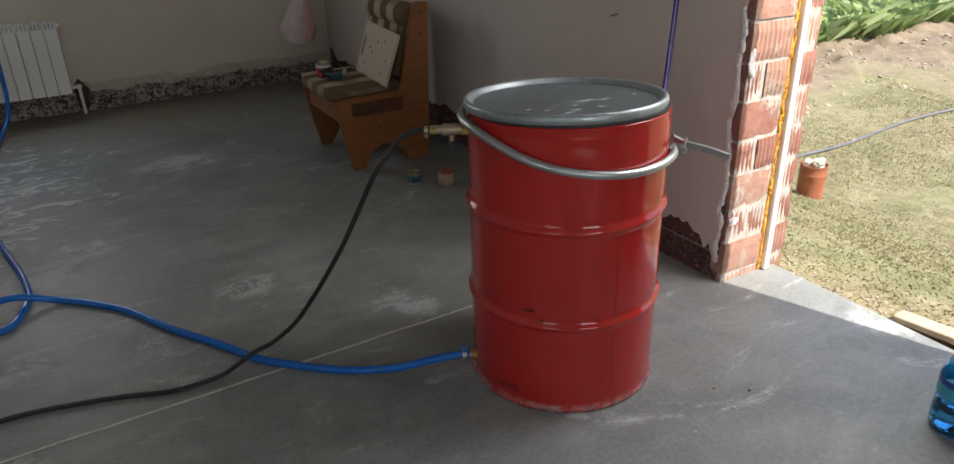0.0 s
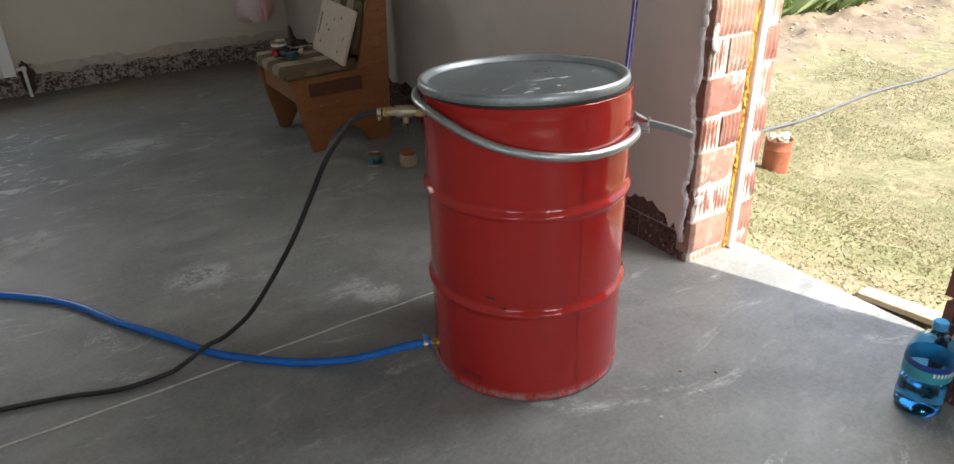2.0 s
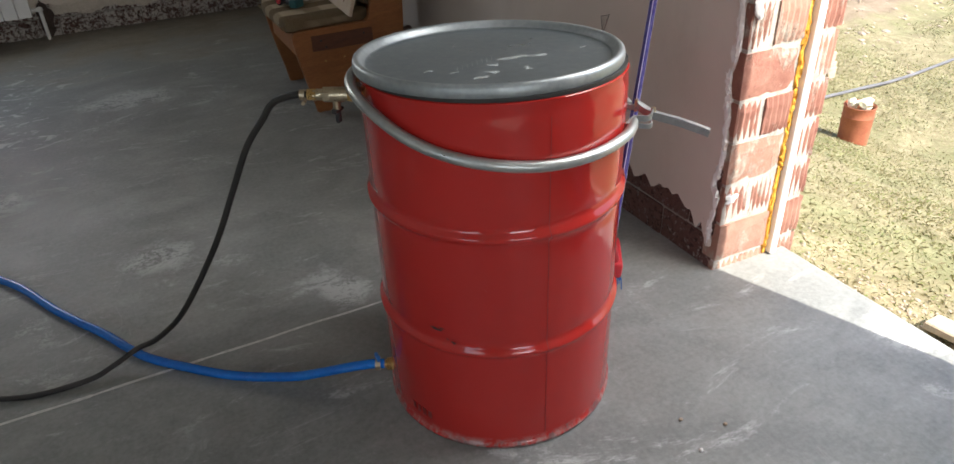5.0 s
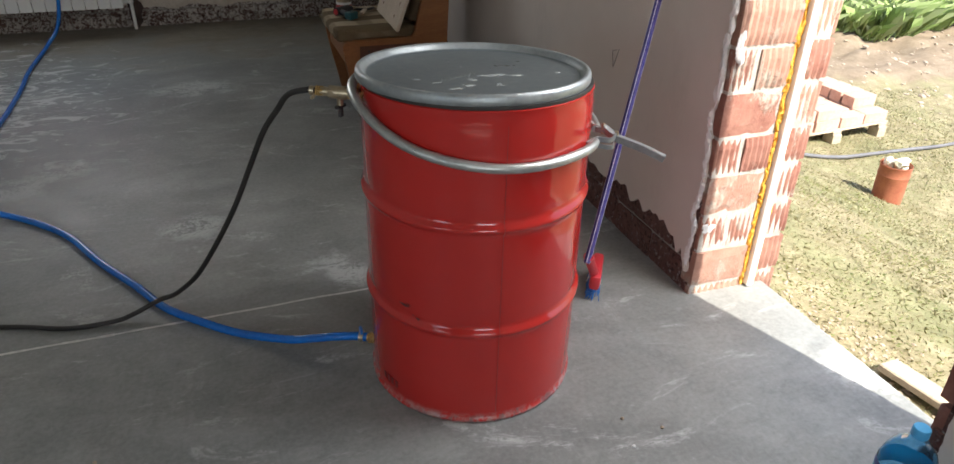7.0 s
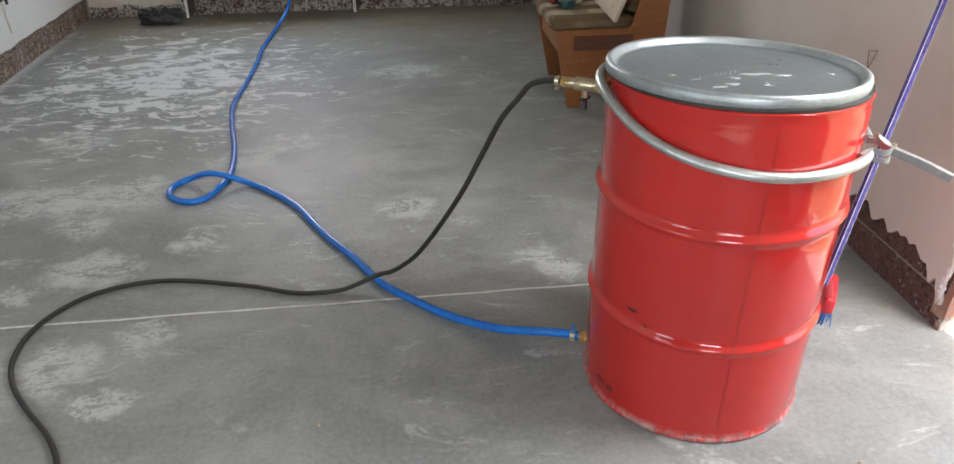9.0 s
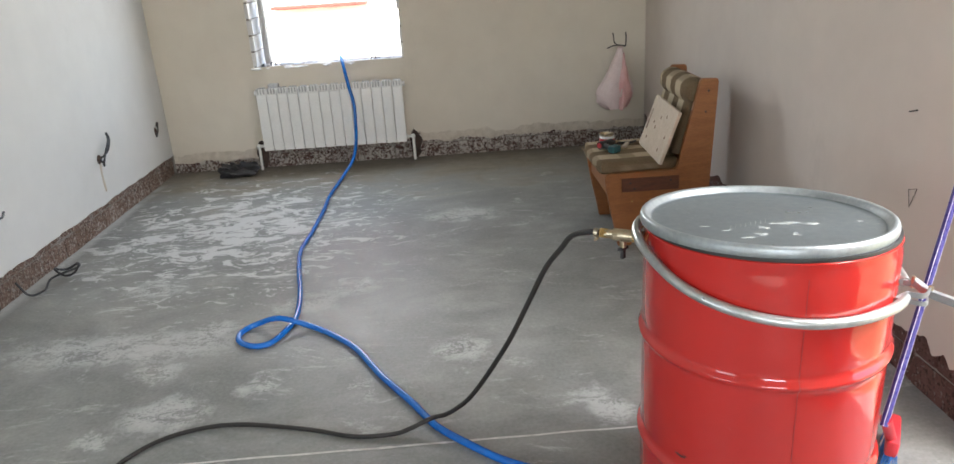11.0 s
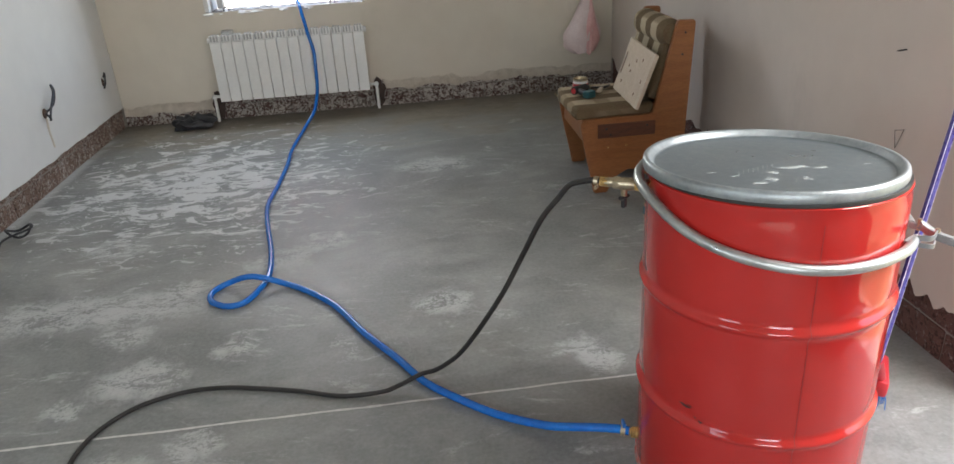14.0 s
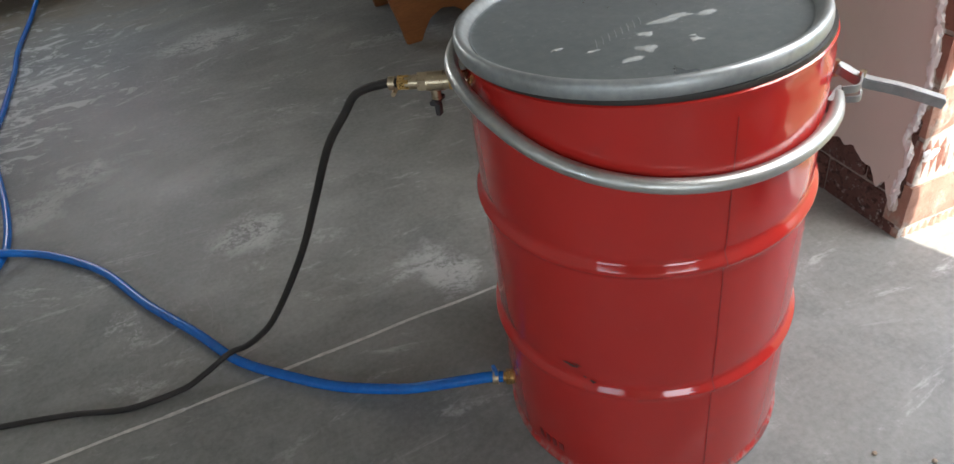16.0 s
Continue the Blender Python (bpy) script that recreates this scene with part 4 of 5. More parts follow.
part("strap", rod(-tdir * 0.006, tdir * 0.006, 0.0165, 20), M_NICKEL, clip2, "", True)
part("thumb_screw", box(-0.004, 0.004, -0.011, 0.011, 0.012, 0.030, 0.002), M_BLUEPLASTIC, clip2, "blue plastic thumb screw")

# ---------------- chair against the wall ----------------
chair = thing("wooden_chair", (4.785, 4.925, 0), "varnished brown wooden chair with plaid cushions, facing the room", "chair")
side_outline = [(-0.008, 0.0), (0.058, 0.0), (0.075, 0.035), (0.11, 0.085), (0.165, 0.115), (0.22, 0.105), (0.27, 0.065), (0.292, 0.025), (0.308, 0.0), (0.43, 0.0), (0.437, 0.06), (0.441, 0.20), (0.452, 0.45), (0.468, 0.80), (0.462, 0.815), (0.388, 0.818), (0.378, 0.80), (0.345, 0.66), (0.305, 0.50), (0.284, 0.405), (0.27, 0.385), (-0.05, 0.380), (-0.070, 0.368), (-0.074, 0.345), (-0.062, 0.27), (-0.045, 0.18), (-0.022, 0.08)]
for y, lab in ((-0.262, ""), (0.234, "")):
    part("side_panel", slab_from_outline(side_outline, 0.028, "y", 0.004), M_WOOD, chair, matrix=pose(0, y, 0))
part("seat_board", box(-0.055, 0.34, -0.234, 0.234, 0.345, 0.372, 0.004), M_WOOD, chair)
part("front_rail", box(-0.052, -0.030, -0.234, 0.234, 0.255, 0.345, 0.004), M_WOOD, chair)
part("back_board", box(-0.012, 0.012, -0.234, 0.234, 0.0, 0.42, 0.004), M_WOOD, chair, matrix=pose(0.345, 0, 0.38, 0, 14, 0))
sp = part("worn_strip", box(0.008, 0.292, -0.2665, -0.262, 0.285, 0.355, 0.002), M_WOODDARK, chair, "dark bare patch where a board was fixed")
for x, z in ((0.05, 0.33), (0.07, 0.30), (0.25, 0.335)):
    part("screw_hole", rod((x, -0.2685, z), (x, -0.262, z), 0.005, 10), M_BLACK, sp)
for x, z in ((0.06, 0.235), (0.15, 0.24)):
    part("screw_cap", lump(bmesh.new(), (x, -0.263, z), (0.004, 0.003, 0.004), 1, 0.1, 2), M_BRASS, chair)
for x, z in ((0.42, 0.76), (0.41, 0.66)):
    part("screw_hole", rod((x, -0.2645, z), (x, -0.260, z), 0.005, 10), M_BLACK, chair)


def cushion(x0, x1, y0, y1, z0, z1, soft, puff):
    bm = box(x0, x1, y0, y1, z0, z1)
    bmesh.ops.subdivide_edges(bm, edges=bm.edges[:], cuts=9, use_grid_fill=True)
    cx, cy, cz = (x0 + x1) / 2, (y0 + y1) / 2, (z0 + z1) / 2
    for v in bm.verts:
        a, b, c = (v.co.x - cx) / (x1 - x0) * 2, (v.co.y - cy) / (y1 - y0) * 2, (v.co.z - cz) / (z1 - z0) * 2
        k = lambda p, q: 1 - soft * (max(abs(p), abs(q)) ** 4)
        v.co.x = cx + (x1 - x0) / 2 * a * k(b, c)
        v.co.y = cy + (y1 - y0) / 2 * b * k(a, c)
        v.co.z = cz + (z1 - z0) / 2 * c * k(a, b) + puff * wob(v.co.x * 9, v.co.y * 9, v.co.z * 9)
    return bm


seat_c = part("seat_cushion", cushion(-0.105, 0.31, -0.245, 0.243, 0.372, 0.436, 0.10, 0.004), M_PLAID, chair, "brown and beige plaid seat cushion", True)
part("piping", tube([(-0.10, -0.238, 0.40), (-0.10, 0.236, 0.40)], 0.004, 8, 4), M_PLAID, seat_c)
back_m = pose(0.305, 0, 0.43, 0, 15, 0)
part("back_cushion", cushion(-0.045, 0.03, -0.225, 0.225, 0.0, 0.30, 0.08, 0.004), M_PLAID, chair, "plaid back cushion", True, matrix=back_m)
roll = bmesh.new()
bmesh.ops.create_cone(roll, cap_ends=True, segments=28, radius1=0.062, radius2=0.062, depth=0.45, matrix=pose(-0.018, 0, 0.325, 90, 0, 0))
bmesh.ops.subdivide_edges(roll, edges=[e for e in roll.edges if abs(e.verts[0].co.y - e.verts[1].co.y) > 0.2], cuts=12)
for v in roll.verts:
    end = max(0.0, abs(v.co.y) / 0.225 - 0.9) * 10
    c = Vector((-0.018, v.co.y, 0.325))
    v.co = c + (v.co - c) * (1 - 0.25 * end * end) * (1 + 0.05 * wob(v.co.y * 14, 3)) * (1 if v.co.z < 0.325 else 1.08)
part("head_roll", roll, M_PLAID, chair, "plaid head roll", True, matrix=back_m)

board = thing("wood_board", (4.963, 4.855, 0.436), "bare stained plywood board leaning on the chair back", "board")
bo = part("panel", box(-0.009, 0.009, -0.235, 0.125, 0.0, 0.268, 0.004, 2), M_PLY, board, matrix=pose(0, 0, 0.003, 4, 19, 3))
part("slot", box(-0.0102, -0.0085, 0.088, 0.100, 0.09, 0.20, 0.0006), M_WOODDARK, bo, "dark slot burnt in the board")
for y, z in ((-0.05, 0.19), (0.02, 0.15), (-0.015, 0.13), (-0.12, 0.21), (0.05, 0.06), (-0.18, 0.12), (-0.15, 0.05)):
    part("stain", lump(bmesh.new(), (-0.0094, y, z), (0.0008, 0.006, 0.009), int(z * 100), 0.6, 2), M_WOODDARK, bo)

ZS = 0.440
tin = thing("paint_tin", (4.800, 5.060, ZS), "small open tin with a red and white label on the seat", "tin")
part("can", lathe([(0, 0.001), (0.038, 0.001), (0.040, 0.004), (0.0385, 0.008), (0.0385, 0.050), (0.040, 0.054), (0.0375, 0.055), (0.036, 0.05), (0.036, 0.02), (0, 0.02)], 40), M_NICKEL, tin, "", True)
part("label_band", lathe([(0.0392, 0.010), (0.0392, 0.030)], 40), M_REDPLASTIC, tin, "red label band", True)
part("label_band", lathe([(0.0392, 0.031), (0.0392, 0.044)], 40), M_WHITEPAINT, tin, "white label band", True)
drill = thing("cordless_drill", (4.775, 4.955, ZS), "dark cordless drill lying on the seat", "drill", rz=35)
drill.scale = (0.8, 0.8, 0.8)
db = bmesh.new()
rod((-0.06, 0, 0.028), (0.05, 0, 0.028), 0.026, 18, bm=db)
rod((0.05, 0, 0.028), (0.075, 0, 0.028), 0.022, 18, 0.015, bm=db)
part("housing", db, M_BLACK, drill, "", True)
part("grip", tube([(-0.03, 0.0, 0.026), (-0.04, -0.05, 0.024), (-0.05, -0.10, 0.024)], 0.019, 12, 6), M_BLACK, drill, "", True)
part("battery", box(-0.085, -0.015, -0.145, -0.095, 0.002, 0.046, 0.006, 2), simple("teal_plastic", (0.01, 0.06, 0.07), (0.02, 0.10, 0.11), 0.4, 12, 0.05), drill, "dark teal battery block")
part("chuck", rod((0.072, 0, 0.028), (0.105, 0, 0.028), 0.013, 16, 0.009), M_NICKEL, drill, "steel chuck", True)
part("motor_cap", rod((-0.066, 0, 0.028), (-0.06, 0, 0.028), 0.017, 16), M_REDPLASTIC, drill, "dark red end cap")
stick = part("putty_knife", box(-0.06, 0.06, -0.011, 0.011, 0.0, 0.012, 0.003), M_PLY, None, "")
stick.matrix_world = pose(4.883, 4.965, ZS + 0.006, 0, 0, 65)
tagged(stick, "pale wooden scraper handle on the seat", "scraper")
charger = part("black_strap", tube([(4.81, 5.09, ZS + 0.008), (4.85, 5.01, ZS + 0.012), (4.91, 4.99, ZS + 0.014), (4.95, 5.04, ZS + 0.008)], 0.006, 8, 6), M_BLACK, None, "", True)
tagged(charger, "black cable lying on the plaid seat", "cable")

can = thing("paint_can", (4.965, 4.335, 0), "small can with a blue and black label on the floor", "tin")
part("can", lathe([(0, 0.001), (0.036, 0.001), (0.038, 0.004), (0.0365, 0.008), (0.0365, 0.052), (0.038, 0.056), (0.036, 0.057), (0.034, 0.053), (0.034, 0.03), (0, 0.03)], 40), M_NICKEL, can, "", True)
part("label_band", lathe([(0.0372, 0.010), (0.0372, 0.048)], 40), simple("teal_label", (0.03, 0.16, 0.22), (0.06, 0.24, 0.30), 0.5, 30, 0.0), can, "teal label", True)
for k in range(3):
    a = radians(-125 + k * 22)
    part("label_mark", box(-0.006, 0.006, -0.0004, 0.0004, 0.016, 0.038 - 0.004 * (k % 2)), M_BLACK, can, "dark block on the label", matrix=pose(0.0376 * math.cos(a), 0.0376 * math.sin(a), 0, 0, 0, math.degrees(a) + 90))
jar = thing("glass_jar", (5.092, 4.235, 0), "short jar of dried beige putty on the floor", "jar")
part("jar", lathe([(0, 0.001), (0.036, 0.001), (0.040, 0.008), (0.041, 0.045), (0.036, 0.055), (0.034, 0.060)], 40), simple("putty", (0.36, 0.27, 0.18), (0.50, 0.40, 0.28), 0.7, 20, 0.3), jar, "", True)
part("lid", lathe([(0, 0.074), (0.034, 0.074), (0.036, 0.071), (0.036, 0.060), (0.033, 0.059)], 40), M_RUST, jar, "brown rusty screw lid", True)

# ---------------- broom leaning on the wall ----------------
broom = thing("broom", (5.128, 2.862, 0), "purple striped broom with a red head leaning on the wall", "broom")
P0, P1 = Vector((-0.042, -0.040, 0.175)), Vector((0.311, 0.246, 1.14))
part("pole", rod(P0, P1, 0.0098, 18), M_PURPLE, broom, "", True)
pd = (P1 - P0).normalized()
pu = pd.cross(Vector((0, 0, 1))).normalized()
pv = pd.cross(pu)
for a in (200, 280, 20, 110):
    o = (math.cos(radians(a)) * pu + math.sin(radians(a)) * pv) * 0.0095
    part("stripe", rod(P0 + o, P1 + o, 0.0010, 6), M_SILVER, broom, "pale stripe")
hm = pose(0.055, 0.060, 0.066, 0, 4, -32)
part("head", box(-0.017, 0.017, -0.078, 0.078, -0.026, 0.026, 0.010, 2), M_REDPLASTIC, broom, "red plastic broom head", True, matrix=hm)
part("socket", rod(Vector((0.025, 0.022, 0.086)), P0 + pd * 0.02, 0.015, 16), M_REDPLASTIC, broom, "red socket", True)
random.seed(7)
for name, mat, lo, hi in (("bristles", M_BLUEPLASTIC, -0.075, 0.02), ("bristles", M_WHITEPAINT, 0.022, 0.045), ("bristles", M_BLUEPLASTIC, 0.047, 0.075)):
    br = bmesh.new()
    for k in range(90):
        x, y = random.uniform(-0.018, 0.018), random.uniform(lo, hi)
        rod((x, y, -0.026), (x * 1.2 + random.uniform(-0.003, 0.003), y * 1.04, -0.063 + random.uniform(-0.004, 0.004)), 0.0013, 4, bm=br)
    part(name, br, mat, broom, matrix=hm)

# ---------------- bottle by the doorway ----------------
bottle = thing("water_bottle", (5.374, 1.904, 0), "half-full blue plastic water bottle with a teal label", "bottle", rz=200)
bottle.scale = (0.78, 0.78, 0.9)
M_PET = water_plastic("blue_plastic_bottle", (0.42, 0.72, 0.94), 0.04, 1.2)
M_WATER = water_plastic("water", (0.45, 0.75, 0.95), 0.0, 1.33)
bp = [(0.0, 0.012), (0.03, 0.010), (0.052, 0.001), (0.066, 0.003), (0.074, 0.018), (0.075, 0.05), (0.0735, 0.09), (0.0725, 0.12), (0.0745, 0.125), (0.0745, 0.185), (0.0725, 0.19), (0.068, 0.21), (0.056, 0.235), (0.038, 0.252), (0.023, 0.262), (0.020, 0.272), (0.020, 0.288)]
wall_in = [(max(r - 0.0015, 0.0), z + 0.001) for r, z in bp[::-1]]
bt = part("shell", lathe(bp + wall_in, 64), M_PET, bottle, "", True)
bt.visible_shadow = False
part("water", lathe([(0.0, 0.0145), (0.03, 0.0125), (0.052, 0.004), (0.064, 0.006), (0.071, 0.019), (0.0722, 0.05), (0.071, 0.09), (0.070, 0.105), (0.0, 0.105)], 64), M_WATER, bottle, "clear water filling the lower half", True)
part("cap", lathe([(0, 0.300), (0.020, 0.300), (0.0225, 0.297), (0.0228, 0.276), (0.0215, 0.275)], 40), simple("cap_blue", (0.04, 0.28, 0.56), (0.06, 0.34, 0.62), 0.35, 10, 0.0), bottle, "blue screw cap", True)
lb = part("label_wrap", lathe([(0.0752, 0.128), (0.0752, 0.160), (0.0750, 0.184)], 64), simple("teal_wrap", (0.03, 0.30, 0.38), (0.05, 0.38, 0.46), 0.35, 10, 0.0), bottle, "teal printed label", True)
part("label_top", lathe([(0.0756, 0.164), (0.0754, 0.184)], 64), simple("navy_wrap", (0.012, 0.05, 0.24), (0.02, 0.08, 0.32), 0.35, 10, 0.0), lb, "navy upper band", True)
for k in range(7):
    a = radians(20 + k * 9)
    part("lettering_bar", box(-0.0032, 0.0032, -0.0003, 0.0003, 0.150, 0.163), M_WHITEPAINT, lb, "pale lettering block", matrix=pose(0.0758 * math.cos(a), 0.0758 * math.sin(a), 0, 0, 0, math.degrees(a) + 90))
for k in range(5):
    a = radians(108 + k * 2.2)
    part("code_bar", box(-0.0007 - 0.0004 * (k % 2), 0.0007, -0.0003, 0.0003, 0.134, 0.154), M_BLACK, lb, "dark code bar", matrix=pose(0.0758 * math.cos(a), 0.0758 * math.sin(a), 0, 0, 0, math.degrees(a) + 90))

# ---------------- radiator, window, back wall ----------------
rad = thing("radiator", (2.550, 6.70, 0.160), "white sectional aluminium radiator under the window", "radiator")
NS, PITCH, RH = 14, 1.07 / 14, 0.462
sec = bmesh.new()
box(0.0022, PITCH - 0.0022, -0.040, -0.030, 0.0, RH - 0.046, 0.003, 2, bm=sec)
box(0.0022, PITCH - 0.0022, -0.034, -0.028, RH - 0.05, RH, 0.002, 1, bm=sec)
box(PITCH / 2 - 0.006, PITCH / 2 + 0.006, -0.032, 0.035, 0.02, RH - 0.02, bm=sec)
box(0.006, PITCH - 0.006, 0.026, 0.034, 0.01, RH - 0.01, bm=sec)
box(0.001, PITCH - 0.001, -0.028, 0.03, RH - 0.055, RH - 0.012, 0.006, 1, bm=sec)
box(0.001, PITCH - 0.001, -0.022, 0.026, 0.012, 0.05, 0.006, 1, bm=sec)
s0 = part("section", sec, M_WHITEPAINT, rad)
for k in range(1, NS):
    o = new("section", s0.data)
    o.parent = rad
    o.location = (PITCH * k, 0, 0)
for k in range(NS):
    gr = bmesh.new()
    for q in range(3):
        box(PITCH * k + 0.012 + q * 0.019, PITCH * k + 0.024 + q * 0.019, -0.034, 0.03, RH - 0.004, RH + 0.001, 0.001, bm=gr)
        box(PITCH * k + 0.010 + q * 0.021, PITCH * k + 0.022 + q * 0.021, -0.0385, -0.033, RH - 0.040, RH - 0.004, 0.001, bm=gr)
    part("top_grille", gr, M_GREYPLASTIC, rad)
for x, d in ((0.0, -1), (1.07, 1)):
    part("plug", rod((x, 0, RH - 0.035), (x + d * 0.016, 0, RH - 0.035), 0.018, 16), M_WHITEPAINT, rad, "end plug", True)
    vv = bmesh.new()
    rod((x, 0, 0.032), (x + d * 0.05, 0, 0.032), 0.011, 14, bm=vv)
    lump(vv, (x + d * 0.045, -0.01, 0.034), (0.018, 0.024, 0.018), 2, 0.1, 2)
    rod((x + d * 0.045, 0, 0.034), (x + d * 0.047, 0.0, -0.15), 0.0105, 14, bm=vv)
    part("pipe", vv, M_WHITEPAINT, rad, "white valve and pipe to the floor", True)
# chased holes behind the pipes, their shade painted as flat dark patches
for x in (2.50, 3.675):
    hole = bmesh.new()
    vs = []
    random.seed(int(x * 10))
    for k in range(26):
        th = 2 * math.pi * k / 26
        vs.append(hole.verts.new((x + (0.045 + 0.012 * random.uniform(-1, 1)) * math.cos(th), YN - 0.0035, 0.105 + (0.105 + 0.02 * random.uniform(-1, 1)) * math.sin(th))))
    hole.faces.new(vs)
    part("chase", hole, simple("chased_hole_shade", (0.035, 0.025, 0.02), (0.09, 0.06, 0.05), 0.95, 30, 0.8), wall_back, "flat dark patch painted as a shaded chased hole in the plaster")
box_t = part("junction_box", box(2.625, 2.70, 6.745, 6.80, 0.600, 0.640, 0.005, 2), M_GREYPLASTIC, None, "")
tagged(box_t, "small grey box stuck above the radiator", "box")

window = thing("window_1", (0, 0, 0), "bare window opening with broken brick reveals and a grey profile", "window", kind="structure")
random.seed(3)
tooth = mesh_from("tooth", *(lambda b: ([v.co.copy() for v in b.verts], [[v.index for v in f.verts] for f in b.faces]))((lambda b: (b.verts.index_update(), b)[1])(box(0, 1, 0, 1, 0, 1, 0.06))))
for k in range(12):
    z = WZ0 + 0.115 * k
    d = random.uniform(0.03, 0.055)
    link("brick", tooth, M_GYPSUM, window, matrix=Matrix.Translation((WX0 - 0.005, YN + 0.004, z)) @ Matrix.Diagonal((d, 0.28, 0.105, 1)))
    d = random.uniform(0.014, 0.03)
    link("brick", tooth, M_GYPSUM, window, matrix=Matrix.Translation((WX1 - d + 0.005, YN + 0.004, z)) @ Matrix.Diagonal((d, 0.28, 0.105, 1)))
wf = part("window_frame", box(2.600, 2.640, YN + 0.10, YN + 0.17, WZ0 + 0.01, WZ1, 0.004), M_GREYPLASTIC, window, "upright grey frame profile")
part("window_frame", box(2.600, WX1 - 0.03, YN + 0.11, YN + 0.17, WZ1 - 0.05, WZ1 - 0.002, 0.004), M_GREYPLASTIC, window, "grey head profile")
sill = bmesh.new()
for k in range(46):
    x = WX0 + 0.02 + 1.07 * (k + random.random()) / 46
    lump(sill, (x, YN + random.uniform(0.0, 0.26), WZ0 - 0.012), (random.uniform(0.02, 0.05), 0.04, random.uniform(0.006, 0.013)), k, 0.6, 2)
part("window_sill", sill, M_GYPSUM, window, "crumbled mortar bed of the sill", True)
for x in (3.40, 2.66):
    part("bracket", tube([(x, YN + 0.01, WZ0 + 0.005), (x + 0.006, YN - 0.002, WZ0 + 0.025), (x + 0.03, YN + 0.01, WZ0 + 0.03), (x + 0.035, YN + 0.02, WZ0 + 0.006)], 0.005, 8, 5), M_BLACK, window, "dark bent bracket", True)

bag = thing("plastic_bag", (5.235, 6.70, 0.30), "thin white and pink plastic bag hanging on the wall", "bag")


def bag_mesh(cx, w, d, top, seed):
    bm = bmesh.new()
    rings, seg = [], 30
    for j in range(17):
        s = j / 16
        z = top * s
        t = 1 - s
        width = w * (0.12 + 0.88 * min(1.0, t / 0.72) ** 1.15) * (1 - 0.55 * max(0.0, (t - 0.82) / 0.18) ** 2)
        ring = []
        for i in range(seg):
            th = 2 * math.pi * i / seg
            f = 1 + 0.22 * wob(3 * math.cos(th) + seed, 3 * math.sin(th), s * 4)
            ring.append(bm.verts.new((cx * (0.35 + 0.65 * t) - 0.05 * t + width * f * math.cos(th), d * f * (0.4 + 0.6 * (1 - s)) * math.sin(th), z + 0.03 * wob(th, seed))))
        rings.append(ring)
    for a, b in zip(rings, rings[1:]):
        for i in range(seg):
            bm.faces.new((a[i], a[(i + 1) % seg], b[(i + 1) % seg], b[i]))
    bm.faces.new(rings[0][::-1])
    bm.faces.new(rings[-1])
    return bm


part("sack", bag_mesh(0, 0.135, 0.055, 0.44, 1), M_SHEETBAG, bag, "", True)
part("inner_bag", bag_mesh(0.055, 0.075, 0.062, 0.40, 4), M_PINKBAG, bag, "pink inner bag showing through", True)
hook = thing("wire_hook", (5.235, YN, 0.75), "bent dark wires sticking out of the plaster", "hook")
part("wire", tube([(-0.075, 0.0, -0.02), (-0.03, -0.03, 0.0), (0.02, -0.04, 0.0), (0.05, -0.04, -0.005), (0.06, -0.02, 0.05), (0.062, 0.0, 0.09)], 0.0045, 8, 6), M_BLACK, hook, "", True)
part("wire", tube([(-0.035, 0.0, 0.09), (-0.03, -0.012, 0.05), (-0.025, -0.014, 0.02), (0.0, -0.03, 0.0)], 0.0035, 8, 6), M_BLACK, hook, "", True)

rag = part("black_bag", lump(lump(lump(bmesh.new(), (2.30, 6.60, 0.045), (0.085, 0.055, 0.055), 2, 0.8, 3), (2.41, 6.62, 0.042), (0.085, 0.055, 0.05), 5, 0.9, 3), (2.36, 6.58, 0.03), (0.12, 0.06, 0.035), 8, 0.7, 3), M_DARK, None, "", True)
tagged(rag, "crumpled black plastic bag on the floor", "bag")

